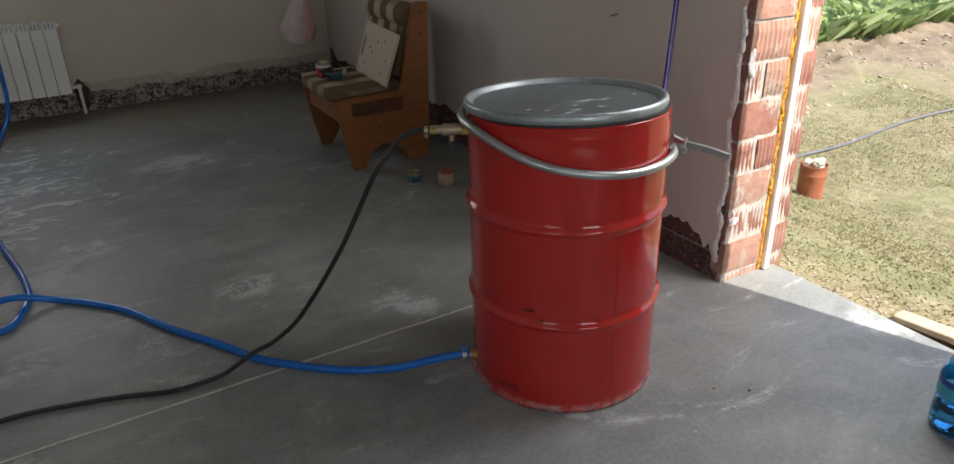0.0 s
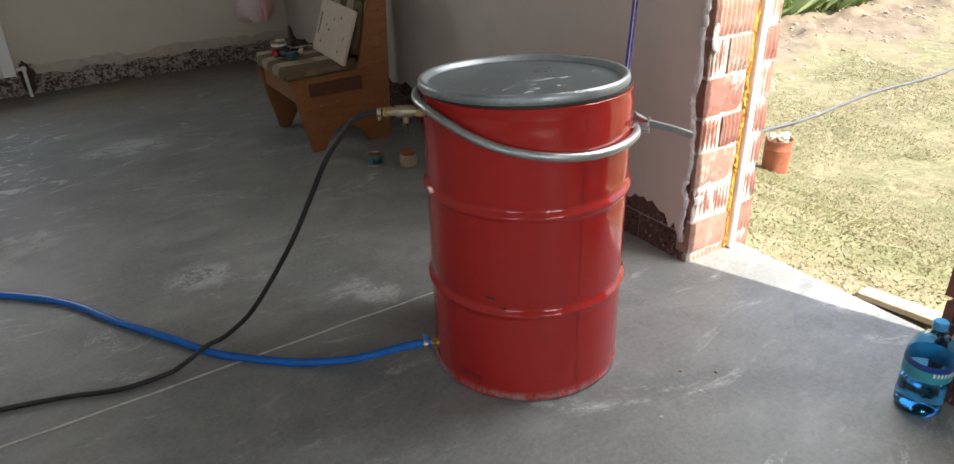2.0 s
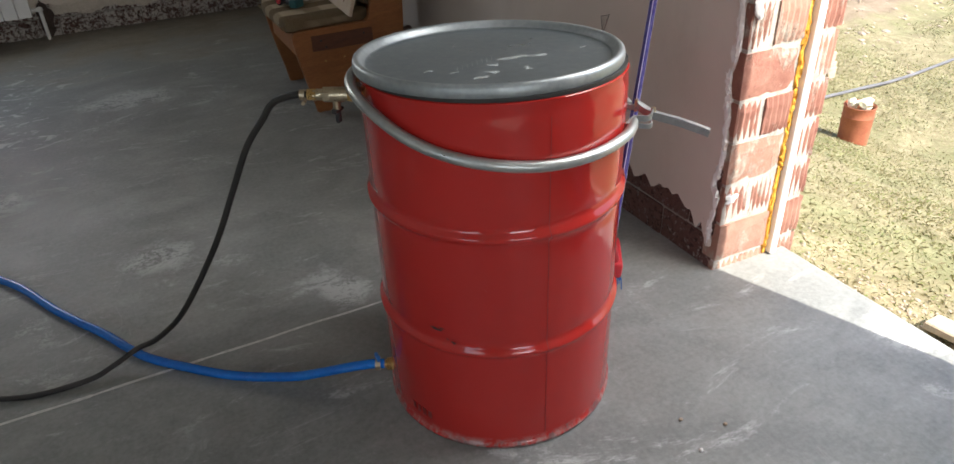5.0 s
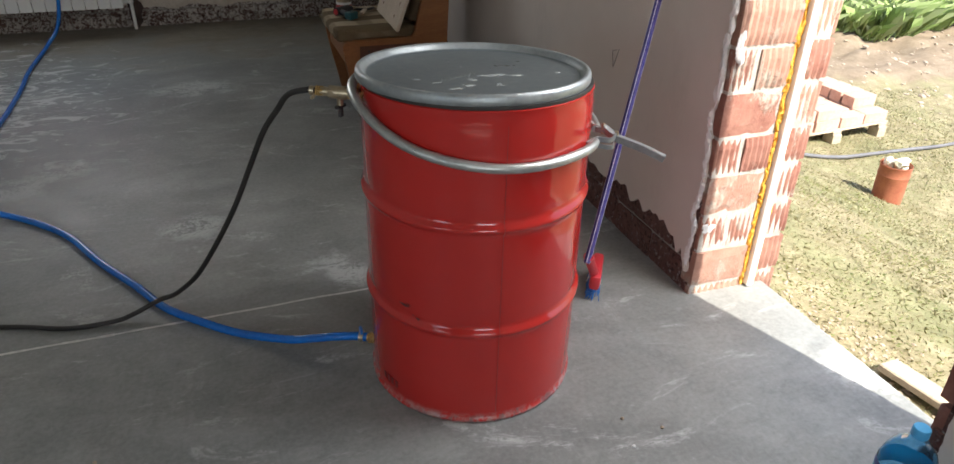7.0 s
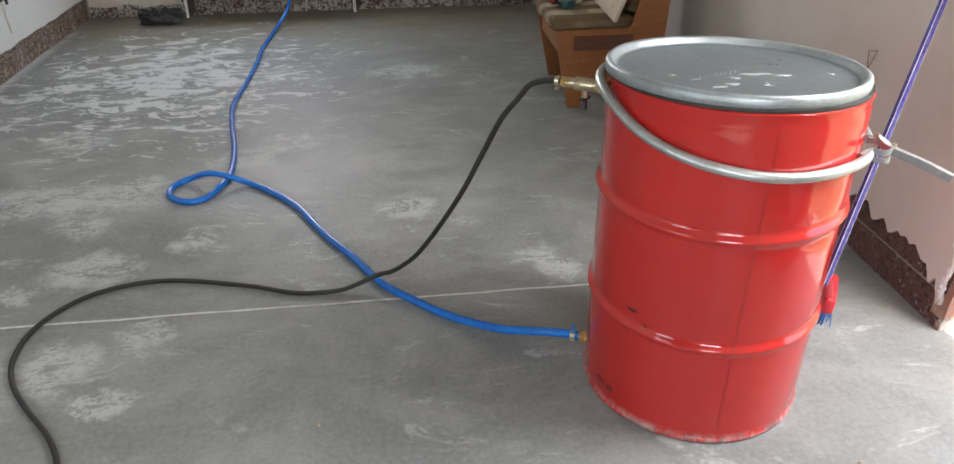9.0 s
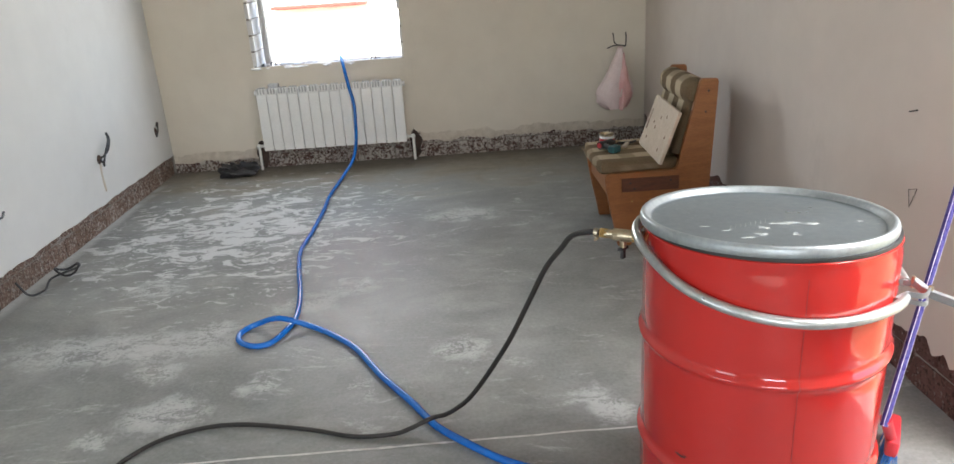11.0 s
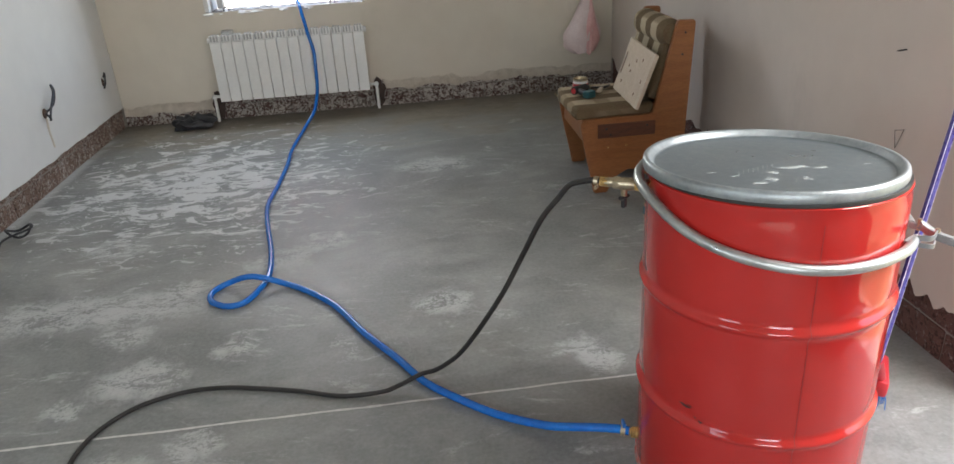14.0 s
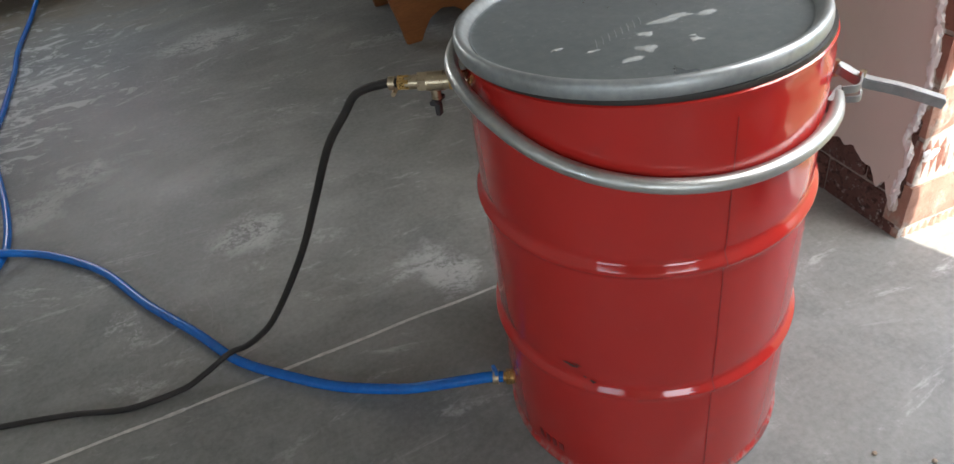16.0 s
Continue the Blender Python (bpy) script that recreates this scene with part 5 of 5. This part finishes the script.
# ---------------- loose cables on the side wall ----------------
# dark brown that paints the shade inside the open wall boxes
M_BOX_SHADE = simple("old_box_hole", (0.05, 0.03, 0.022), (0.12, 0.075, 0.055), 0.95, 30, 0.6)
for y, z, kind, drop in ((5.655, 0.410, 0, 0.20), (4.425, 0.400, 1, 0.22), (6.56, 0.385, 2, 0.0)):
    out = thing("wall_outlet", (XL, y, z), "open wall box with loose dark cable ends", "outlet", "loose wall outlets")
    part("back_box", lump(bmesh.new(), (0.0, 0.0, 0.0), (0.012, 0.03 if kind < 2 else 0.012, 0.028 if kind < 2 else 0.03), kind, 0.4, 2), M_BOX_SHADE, out, "", True)
    if kind == 0:
        part("cable", tube([(0.005, 0, 0), (0.05, -0.05, -0.02), (0.07, -0.10, -0.015), (0.06, -0.04, 0.03), (0.05, 0.06, 0.10), (0.03, 0.10, 0.14)], 0.006, 8, 6), M_BLACK, out, "", True)
        part("cable", tube([(0.005, 0.01, 0), (0.04, 0.05, 0.04), (0.04, 0.10, 0.10), (0.03, 0.105, 0.14)], 0.006, 8, 6), M_BLACK, out, "", True)
    elif kind == 1:
        part("cable", tube([(0.005, -0.01, 0.01), (0.05, 0.02, 0.03), (0.06, 0.08, 0.025), (0.05, 0.12, 0.04)], 0.006, 8, 6), M_BLACK, out, "", True)
        part("cable", tube([(0.005, -0.01, 0.0), (0.04, 0.01, 0.01), (0.05, 0.05, 0.0)], 0.006, 8, 6), M_BLACK, out, "", True)
    else:
        part("cable", tube([(0.003, 0, -0.04), (0.02, 0.0, 0.0), (0.02, 0.02, 0.06), (0.004, 0.03, 0.03)], 0.006, 8, 6), M_BLACK, out, "", True)
    if drop:
        part("chase", tube([(-0.004, 0, -0.02), (-0.004, -0.012, -drop * 0.5), (-0.004, -0.006, -drop)], 0.011, 8, 6), M_ROUGHCAST, out, "pale filled cable chase", True)
pts = [(1.85, 4.50, 0.10), (1.90, 4.50, 0.03), (1.93, 4.58, 0.02), (1.92, 4.68, 0.04)]
for k in range(20):
    a = k / 20 * 2 * math.pi * 2.6
    pts.append((1.955 + 0.055 * math.cos(a), 4.77 + 0.055 * math.sin(a), 0.03 + 0.035 * math.sin(a + 1) ** 2))
coil = part("cable_coil", tube(pts, 0.0055, 8, 5), M_BLACK, None, "", True)
tagged(coil, "loose black cable coil lying at the wall foot", "cable")

# marks on the side wall by the doorway
nail = part("nail", rod((XR + 0.003, 3.480, 0.869), (XR - 0.010, 3.418, 0.886), 0.0026, 8), M_SMUDGE, None, "")
tagged(nail, "bent dark nail in the plaster", "nail")
tri = bmesh.new()
TP = [(3.37, 0.645), (3.415, 0.63), (3.40, 0.575), (3.372, 0.645)]
for (y0, z0), (y1, z1) in zip(TP, TP[1:]):
    rod((XR - 0.0035, y0, z0), (XR - 0.0035, y1, z1), 0.0009, 6, bm=tri)
part("pencil_mark", tri, M_SMUDGE, wall_right, "triangular pencil mark")

# small crumbs on the floor
random.seed(21)
for k, (x, y) in enumerate([(4.783, 2.249), (4.949, 2.266), (4.97, 2.36), (4.70, 2.05), (5.05, 2.30), (4.42, 2.18), (3.72, 2.62)]):
    pb = part("pebble", lump(bmesh.new(), (0, 0, 0.003), (0.005, 0.0045, 0.004), k, 0.3, 2), M_GYPSUM if k < 2 else M_STONE, None, "", True)
    pb.location = (x, y, 0)
    tagged(pb, "tiny crumb of mortar on the floor", "pebble", "crumbs on the floor")

# ---------------- outdoors ----------------
def smooth01(t):
    t = min(1.0, max(0.0, t))
    return t * t * (3 - 2 * t)


def ground_z(x, y):
    d = max(0.0, x - XO)
    z = -0.06 - 0.82 * smooth01(d / 2.9) - 0.12 * smooth01((d - 2) / 5)
    if x < XO:
        z = -0.35
    far = smooth01((math.hypot(x - 8, y - 4) - 9) / 30)
    dug = smooth01((y - 5.9) / 1.2) * (1 - smooth01((y - 8.2) / 1.5)) * smooth01((d - 1) / 3)
    return z + 0.02 * wob(x * 1.1, y * 1.1) + (0.022 + 0.10 * dug) * wob(x * 2.3, y * 2.3, 3) * smooth01(d / 1.5) + 0.07 * dug * (1 + wob(x * 6, y * 6, 8)) + 1.2 * far * wob(x * 0.02, y * 0.02)


def spread(lo, hi, step, far):
    out, v, s = [], hi, step
    n = int((hi - lo) / step)
    mid = [lo + i * (hi - lo) / n for i in range(n + 1)]
    while v < far:
        s *= 1.35
        v += s
        out.append(v)
    left, v, s = [], lo, step
    while v > -far:
        s *= 1.35
        v -= s
        left.append(v)
    return left[::-1] + mid + out


gx, gy = spread(XO, 17, 0.11, 600), spread(1, 11, 0.11, 600)
gv = [(x, y, ground_z(x, y)) for y in gy for x in gx]
nx = len(gx)
gf = [(j * nx + i, j * nx + i + 1, (j + 1) * nx + i + 1, (j + 1) * nx + i) for j in range(len(gy) - 1) for i in range(nx - 1)]
ground = link("ground", mesh_from("ground", gv, gf, True), M_YARD)
tagged(ground, "sloping dry yard of straw-coloured grass and bare soil", "ground", kind="structure")


def blades(name, count, area, height, width, mat, seed, label, keep=None, lean=0.5, kind_cat="grass"):
    rnd = random.Random(seed)
    verts, faces = [], []
    x0, x1, y0, y1 = area
    while len(faces) < count:
        x, y = rnd.uniform(x0, x1), rnd.uniform(y0, y1)
        if keep and not keep(x, y, rnd):
            continue
        h, w, a = rnd.uniform(*height), rnd.uniform(*width), rnd.uniform(0, 2 * math.pi)
        dx, dy = rnd.uniform(-lean, lean) * h, rnd.uniform(-lean, lean) * h
        z = ground_z(x, y) - 0.01
        c, s, n = math.cos(a) * w, math.sin(a) * w, len(verts)
        verts += [(x - c, y - s, z), (x + c, y + s, z), (x + c * 0.6 + dx * 0.45, y + s * 0.6 + dy * 0.45, z + h * 0.6), (x + dx, y + dy, z + h * (1 - 0.35 * lean))]
        faces += [(n, n + 1, n + 2), (n, n + 2, n + 3)]
    ob = link(name, mesh_from(name, verts, faces), mat)
    return tagged(ob, label, kind_cat, kind="stuff")


M_STRAW = blades_mat("straw_blades", (0.17, 0.15, 0.075), (0.30, 0.27, 0.155), (0.45, 0.405, 0.265), (0.20, 0.21, 0.09), (0.36, 0.325, 0.20))
M_GREEN = blades_mat("green_blades", (0.16, 0.21, 0.065), (0.215, 0.26, 0.095), (0.26, 0.28, 0.115), (0.33, 0.31, 0.16))
M_WEED = blades_mat("weed_blades", (0.13, 0.20, 0.055), (0.27, 0.36, 0.13), (0.44, 0.49, 0.27), (0.18, 0.26, 0.075), (0.34, 0.41, 0.19))
patch = lambda x, y, r: wob(x * 0.9, y * 0.9, 2) + 0.6 * wob(x * 2.6, y * 2.6, 6) + r.uniform(-0.35, 0.35) > -0.12 and y < 6.3 + 0.5 * wob(x, 2)
near_patch = lambda x, y, r: wob(x * 0.9, y * 0.9, 2) + 0.6 * wob(x * 2.6, y * 2.6, 6) + r.uniform(-0.9, 0.9) > -0.4
blades("dry_grass", 170000, (XO + 0.03, 8.7, 1.3, 6.2), (0.008, 0.030), (0.0008, 0.0018), M_STRAW, 5, "matted straw-coloured dry grass by the doorway", near_patch, 0.9)
blades("dry_grass", 130000, (8.7, 12.5, 1.2, 7.0), (0.010, 0.035), (0.0014, 0.0030), M_STRAW, 15, "straw-coloured dry grass further out in the yard", patch, 0.9)
edge = lambda x, y, r: wob(x * 2.1, y * 2.1, 12) + r.uniform(-0.3, 0.3) > 0.20 - 0.38 * (1 - smooth01((x - XO) / 0.8))
blades("green_grass", 90000, (XO + 0.03, 10.5, 1.4, 6.4), (0.008, 0.024), (0.0006, 0.0014), M_GREEN, 6, "short green grass tufts in the yard", edge, 1.0)
blades("tall_weeds", 200000, (9.5, 24, 7.7, 11.5), (0.12, 0.55), (0.0016, 0.0042), M_WEED, 8, "tall green weeds along the yard's edge", lambda x, y, r: y > 8.0 + 0.45 * wob(x * 0.8, 1) and r.random() < 1.2 - (y - 8) * 0.18, 0.8, "weeds")

# crumbs of dug soil and chippings
rnd = random.Random(31)
cv, cf = [], []
ico = bmesh.new()
bmesh.ops.create_icosphere(ico, subdivisions=1, radius=1.0)
ico.verts.index_update()
iv, iff = [v.co.copy() for v in ico.verts], [[v.index for v in f.verts] for f in ico.faces]
ico.free()
for k in range(1500):
    if k < 900:
        x, y = rnd.uniform(7.5, 17), rnd.gauss(6.9, 0.7)
        s = rnd.uniform(0.006, 0.026) * (1.8 if rnd.random() < 0.1 else 1)
    else:
        x, y = XO + abs(rnd.gauss(0.06, 0.09)), rnd.uniform(1.6, 3.4)
        s = rnd.uniform(0.002, 0.008)
    n, z = len(cv), ground_z(x, y)
    for c in iv:
        f = 1 + 0.4 * wob(c.x + k, c.y, c.z)
        cv.append((x + c.x * s * f, y + c.y * s * f * 1.2, z + c.z * s * f * 0.7))
    cf += [[i + n for i in f] for f in iff]
rubble = link("rubble", mesh_from("rubble", cv, cf), M_STONE)
tagged(rubble, "scattered clods and pale chippings on the soil", "rubble", kind="stuff")

# rusty bucket
BX, BY = 8.15, 4.33
BZ = ground_z(BX, BY)
bucket = thing("rusty_bucket", (BX, BY, BZ), "rusty brown metal bucket filled with pale waste in the yard", "bucket")
bucket.scale = (0.8, 0.8, 0.8)
part("shell", lathe([(0, -0.02), (0.112, -0.02), (0.114, 0.0), (0.116, 0.10), (0.118, 0.22), (0.121, 0.227), (0.118, 0.235), (0.119, 0.305), (0.123, 0.312), (0.119, 0.315), (0.115, 0.305), (0.112, 0.25), (0, 0.25)], 48), M_RUST, bucket, "", True)
ws = bmesh.new()
for k in range(7):
    lump(ws, (0.05 * math.cos(k * 2.2), 0.05 * math.sin(k * 2.2), 0.285 + 0.03 * (k % 3)), (0.05, 0.045, 0.04), k, 0.7, 2)
part("waste", ws, simple("pale_waste", (0.60, 0.56, 0.40), (0.75, 0.72, 0.58), 0.8, 10, 0.4), bucket, "crumpled pale paper and foam")

# pallet of clay blocks
PX, PY = 8.69, 5.77
PZ = ground_z(PX, PY) - 0.01
pallet = thing("wooden_pallet", (PX, PY, PZ), "pale wooden pallet in the yard", "pallet", rz=4)
for k in range(7):
    part("deck_board", box(-0.55, 0.55, -0.40 + k * 0.125, -0.30 + k * 0.125, 0.118, 0.138, 0.003), M_OLDPLANK, pallet)
for x in (-0.50, 0.0, 0.50):
    part("runner", box(x - 0.045, x + 0.045, -0.40, 0.45, 0.095, 0.118, 0.003), M_OLDPLANK, pallet)
    for y in (-0.36, 0.02, 0.40):
        part("foot_block", box(x - 0.045, x + 0.045, y - 0.05, y + 0.05, 0.0, 0.095, 0.003), M_OLDPLANK, pallet)
blk = bmesh.new()
box(-0.124, 0.124, -0.060, 0.060, 0, 0.088, 0.004, 1, bm=blk)
blk_me = bpy.data.meshes.new("stacked_brick")
blk.to_mesh(blk_me)
blk.free()
blk_me.materials.append(M_STACKBRICK)
rnd = random.Random(9)
rows = [(r, c, 0) for r in range(6) for c in range(4)] + [(r, c, 1) for r in range(6) for c in range(4) if r == 5 or (c == 3 and r >= 1) or (c <= 1 and r <= 1)]
pm = pose(PX, PY, PZ, 0, 0, 4)
for r, c, lay in rows:
    o = new("clay_brick", blk_me)
    o.matrix_world = pm @ pose(-0.40 + c * 0.265 + rnd.uniform(-0.01, 0.01), -0.33 + r * 0.135 + rnd.uniform(-0.006, 0.006), 0.138 + lay * 0.089, 0, 0, rnd.uniform(-4, 4))
    tagged(o, "pale red hollow clay brick stacked on the pallet", "brick", "bricks on the pallet")

# grey hose across the yard, plank by the threshold
hp = []
for k in range(26):
    x = 7.0 + 0.36 * k
    y = 4.92 + 0.03 * math.sin(k * 0.7) + 0.0277 * k
    hp.append((x, y, ground_z(x, y) + 0.022))
yh = part("grey_hose", tube(hp, 0.013, 10, 4), simple("grey_pvc", (0.10, 0.10, 0.11), (0.17, 0.17, 0.18), 0.5, 8, 0.1), None, "", True)
tagged(yh, "long grey hose lying across the dry yard", "hose")
plank = part("plank", box(-0.04, 0.04, -0.26, 0.26, 0, 0.024, 0.004), M_OLDPLANK, None, "")
plank.matrix_world = pose(5.875, 2.09, -0.040, -2, 6, 6)
tagged(plank, "weathered plank lying beside the threshold", "plank")

# neighbouring house behind the back window
house = thing("neighbour_house", (0, 16.4, -0.6), "white rendered house with red ledges beyond the window", "house")
part("wall", box(-5, 6, 0, 5, -0.5, 5.2), M_RENDERWALL, house)
part("roof", slab_from_outline([(-5.4, 5.2), (6.4, 5.2), (0.5, 7.4)], 5.6, "y"), M_BROWNSTONE, house, matrix=pose(0, -0.3, 0))
part("ledge", box(0.35, 2.3, -0.35, 0.02, 2.02, 2.06, 0.01), M_BROWNSTONE, house, "red painted ledge")
part("ledge", box(0.60, 2.42, -0.40, 0.02, 1.34, 1.40, 0.01), M_BROWNSTONE, house, "red painted ledge")
part("post", box(2.24, 2.30, -0.36, -0.30, 1.40, 2.02, 0.005), M_WHITEPAINT, house, "white post")
part("post", box(0.42, 0.48, -0.36, -0.30, 1.40, 2.02, 0.005), M_WHITEPAINT, house, "white post")

# ---------------- brickwork pieces ----------------
bb = box(-0.5, 0.5, -0.5, 0.5, -0.5, 0.5, 0.035)
bb.verts.index_update()
BRICK_V, BRICK_F = [v.co.copy() for v in bb.verts], [[v.index for v in f.verts] for f in bb.faces]
bb.free()
brick_meshes = []
for k in range(6):
    vs = [(c.x + 0.02 * wob(c.x * 3, c.y * 3 + k, c.z * 3), c.y + 0.12 * wob(c.x * 4 + k, c.z * 4, 7), c.z + 0.05 * wob(c.y * 3, c.x * 3 + k, 2)) for c in BRICK_V]
    me = mesh_from("brick", vs, BRICK_F)
    brick_meshes.append(me)
foot_meshes = {}
for mat in (M_OLDBRICK, M_LIMEBRICK, M_DUSTBRICK):
    foot_meshes[mat.name] = [me.copy() for me in brick_meshes]
    for me in foot_meshes[mat.name]:
        me.materials.append(mat)
rnd = random.Random(14)


def foot_bricks(parent, u0, u1, face, mat):
    """Two bare courses along a wall's foot, a little behind the plaster. face(u, z): pose of a brick."""
    for course, (z, h) in enumerate(((0.050, 0.108), (0.165, 0.112), (0.280, 0.108))):
        u = u0 - (0.12 if course % 2 else 0.0)
        while u < u1:
            w = rnd.uniform(0.225, 0.245)
            a, b = max(u, u0), min(u + w, u1)
            if b - a > 0.03:
                o = new("brick", rnd.choice(foot_meshes[mat.name]))
                o.parent = parent
                o.matrix_local = face((a + b) / 2, z) @ Matrix.Diagonal((b - a, 0.030, h * rnd.uniform(0.95, 1.0), 1))
            u += w + 0.006


foot_bricks(wall_right, DY1 + 0.012, YN, lambda u, z: pose(XR + SKIN + 0.010 + rnd.uniform(-0.003, 0.003), u, z, 0, 0, 90), M_OLDBRICK)
foot_bricks(wall_right, 1.2, DY0 - 0.012, lambda u, z: pose(XR + SKIN + 0.010 + rnd.uniform(-0.003, 0.003), u, z, 0, 0, 90), M_OLDBRICK)
foot_bricks(wall_back, XL, XR, lambda u, z: pose(u, YN + SKIN + 0.010 + rnd.uniform(-0.003, 0.003), z), M_LIMEBRICK)
foot_bricks(wall_left, 3.4, YN, lambda u, z: pose(XL - SKIN - 0.010 + rnd.uniform(-0.003, 0.003), u, z, 0, 0, 90), M_DUSTBRICK)


def block(w, h, ribs, seed):
    """A hollow clay block's face with upright ribs, x across, y into the wall."""
    verts, faces = [], []
    n = ribs * 4 if ribs else 8
    rows = 4
    for j in range(rows + 1):
        for i in range(n + 1):
            x, z = w * (i / n - 0.5), h * (j / rows - 0.5)
            y = 0.0
            if ribs:
                y = 0.0045 * (0.5 - 0.5 * math.cos(2 * math.pi * (i % 4) / 4))
            edge = 0.004 if i in (0, n) or j in (0, rows) else 0.0
            y += edge + 0.0035 * wob(x * 20 + seed, z * 20)
            verts.append((x, y, z + (0.002 * wob(x * 30, seed) if j in (0, rows) else 0)))
    m = len(verts)
    verts += [(x, 0.06, z) for x, _, z in verts]
    at = lambda i, j: j * (n + 1) + i
    for j in range(rows):
        for i in range(n):
            faces.append((at(i, j), at(i + 1, j), at(i + 1, j + 1), at(i, j + 1)))
    for i in range(n):
        faces.append((at(i, 0), at(i, 0) + m, at(i + 1, 0) + m, at(i + 1, 0)))
        faces.append((at(i, rows), at(i + 1, rows), at(i + 1, rows) + m, at(i, rows) + m))
    for j in range(rows):
        faces.append((at(0, j), at(0, j + 1), at(0, j + 1) + m, at(0, j) + m))
        faces.append((at(n, j), at(n, j) + m, at(n, j + 1) + m, at(n, j + 1)))
    me = mesh_from("block", verts, faces)
    me.materials.append(M_BLOCK)
    return me


jamb = thing("door_1", (0, 0, 0), "raw doorway with ribbed clay block jamb and foamed-in white strip", "doorway", kind="structure")
ZJ = [-0.10, 0.030, 0.161, 0.285, 0.418, 0.538, 0.676, 0.802, 0.935, 1.085, 1.215, 1.345, 1.475, 1.605, 1.735, 1.865, 1.995, 2.12]
XA, XB, XC = XR + 0.012, 5.653, 5.705
for k in range(len(ZJ) - 1):
    z0, z1 = ZJ[k] + 0.006, ZJ[k + 1] - 0.006
    zc, h = (z0 + z1) / 2, z1 - z0
    halves = k in (2, 4, 6, 9, 11, 13, 15)
    if halves:
        xm = XA + (XB - XA) * (0.46 + 0.05 * (k % 3 - 1))
        pieces = [(XA, xm - 0.008, 4), (xm + 0.008, XB, 5)]
    else:
        pieces = [(XA, XB, 0 if k in (1, 3, 5, 8, 12) else 9)]
    for a, b, ribs in pieces:
        o = new("brick", block(b - a, h, ribs, k * 3 + ribs))
        o.parent = jamb
        o.matrix_local = pose((a + b) / 2, DY1 - 0.012 + rnd.uniform(-0.004, 0.005), zc, 0, rnd.uniform(-0.6, 0.6), rnd.uniform(-1, 1))
    o = new("brick", block(XO + 0.015 - XC, h, 4, k * 5))
    o.parent = jamb
    o.matrix_local = pose((XO + 0.015 + XC) / 2, DY1 - 0.010 + rnd.uniform(-0.004, 0.005), zc + 0.012, 0, rnd.uniform(-0.8, 0.8), 0)
    o = new("brick", block(XO - XR - 0.02, h, 10, k * 7))
    o.parent = jamb
    o.matrix_local = pose((XO + XR + 0.02) / 2, DY0 + 0.006 + rnd.uniform(-0.006, 0.004), zc, 0, rnd.uniform(-0.6, 0.6), 180)
mort = part("mortar_bed", box(XR + 0.016, XO, DY1 - 0.004, DY1 + 0.05, -0.2, DZ), M_PALEMORTAR, jamb, "grey mortar between the blocks")
part("strip", box(5.666, 5.692, DY1 - 0.030, DY1 + 0.004, 0.004, DZ, 0.003), M_WHITEPAINT, jamb, "white upright plastic strip")
fm = bmesh.new()
rnd2 = random.Random(2)
for k in range(200):
    z = DZ * (k + rnd2.random()) / 200
    for x in (5.659, 5.700):
        if rnd2.random() < 0.75:
            lump(fm, (x + rnd2.uniform(-0.004, 0.004), DY1 - 0.006, z), (rnd2.uniform(0.004, 0.010), rnd2.uniform(0.003, 0.009), rnd2.uniform(0.010, 0.030)), k, 0.9, 2)
part("mounting_foam", fm, M_FOAM, jamb, "orange mounting foam squeezed out beside the strip", True)
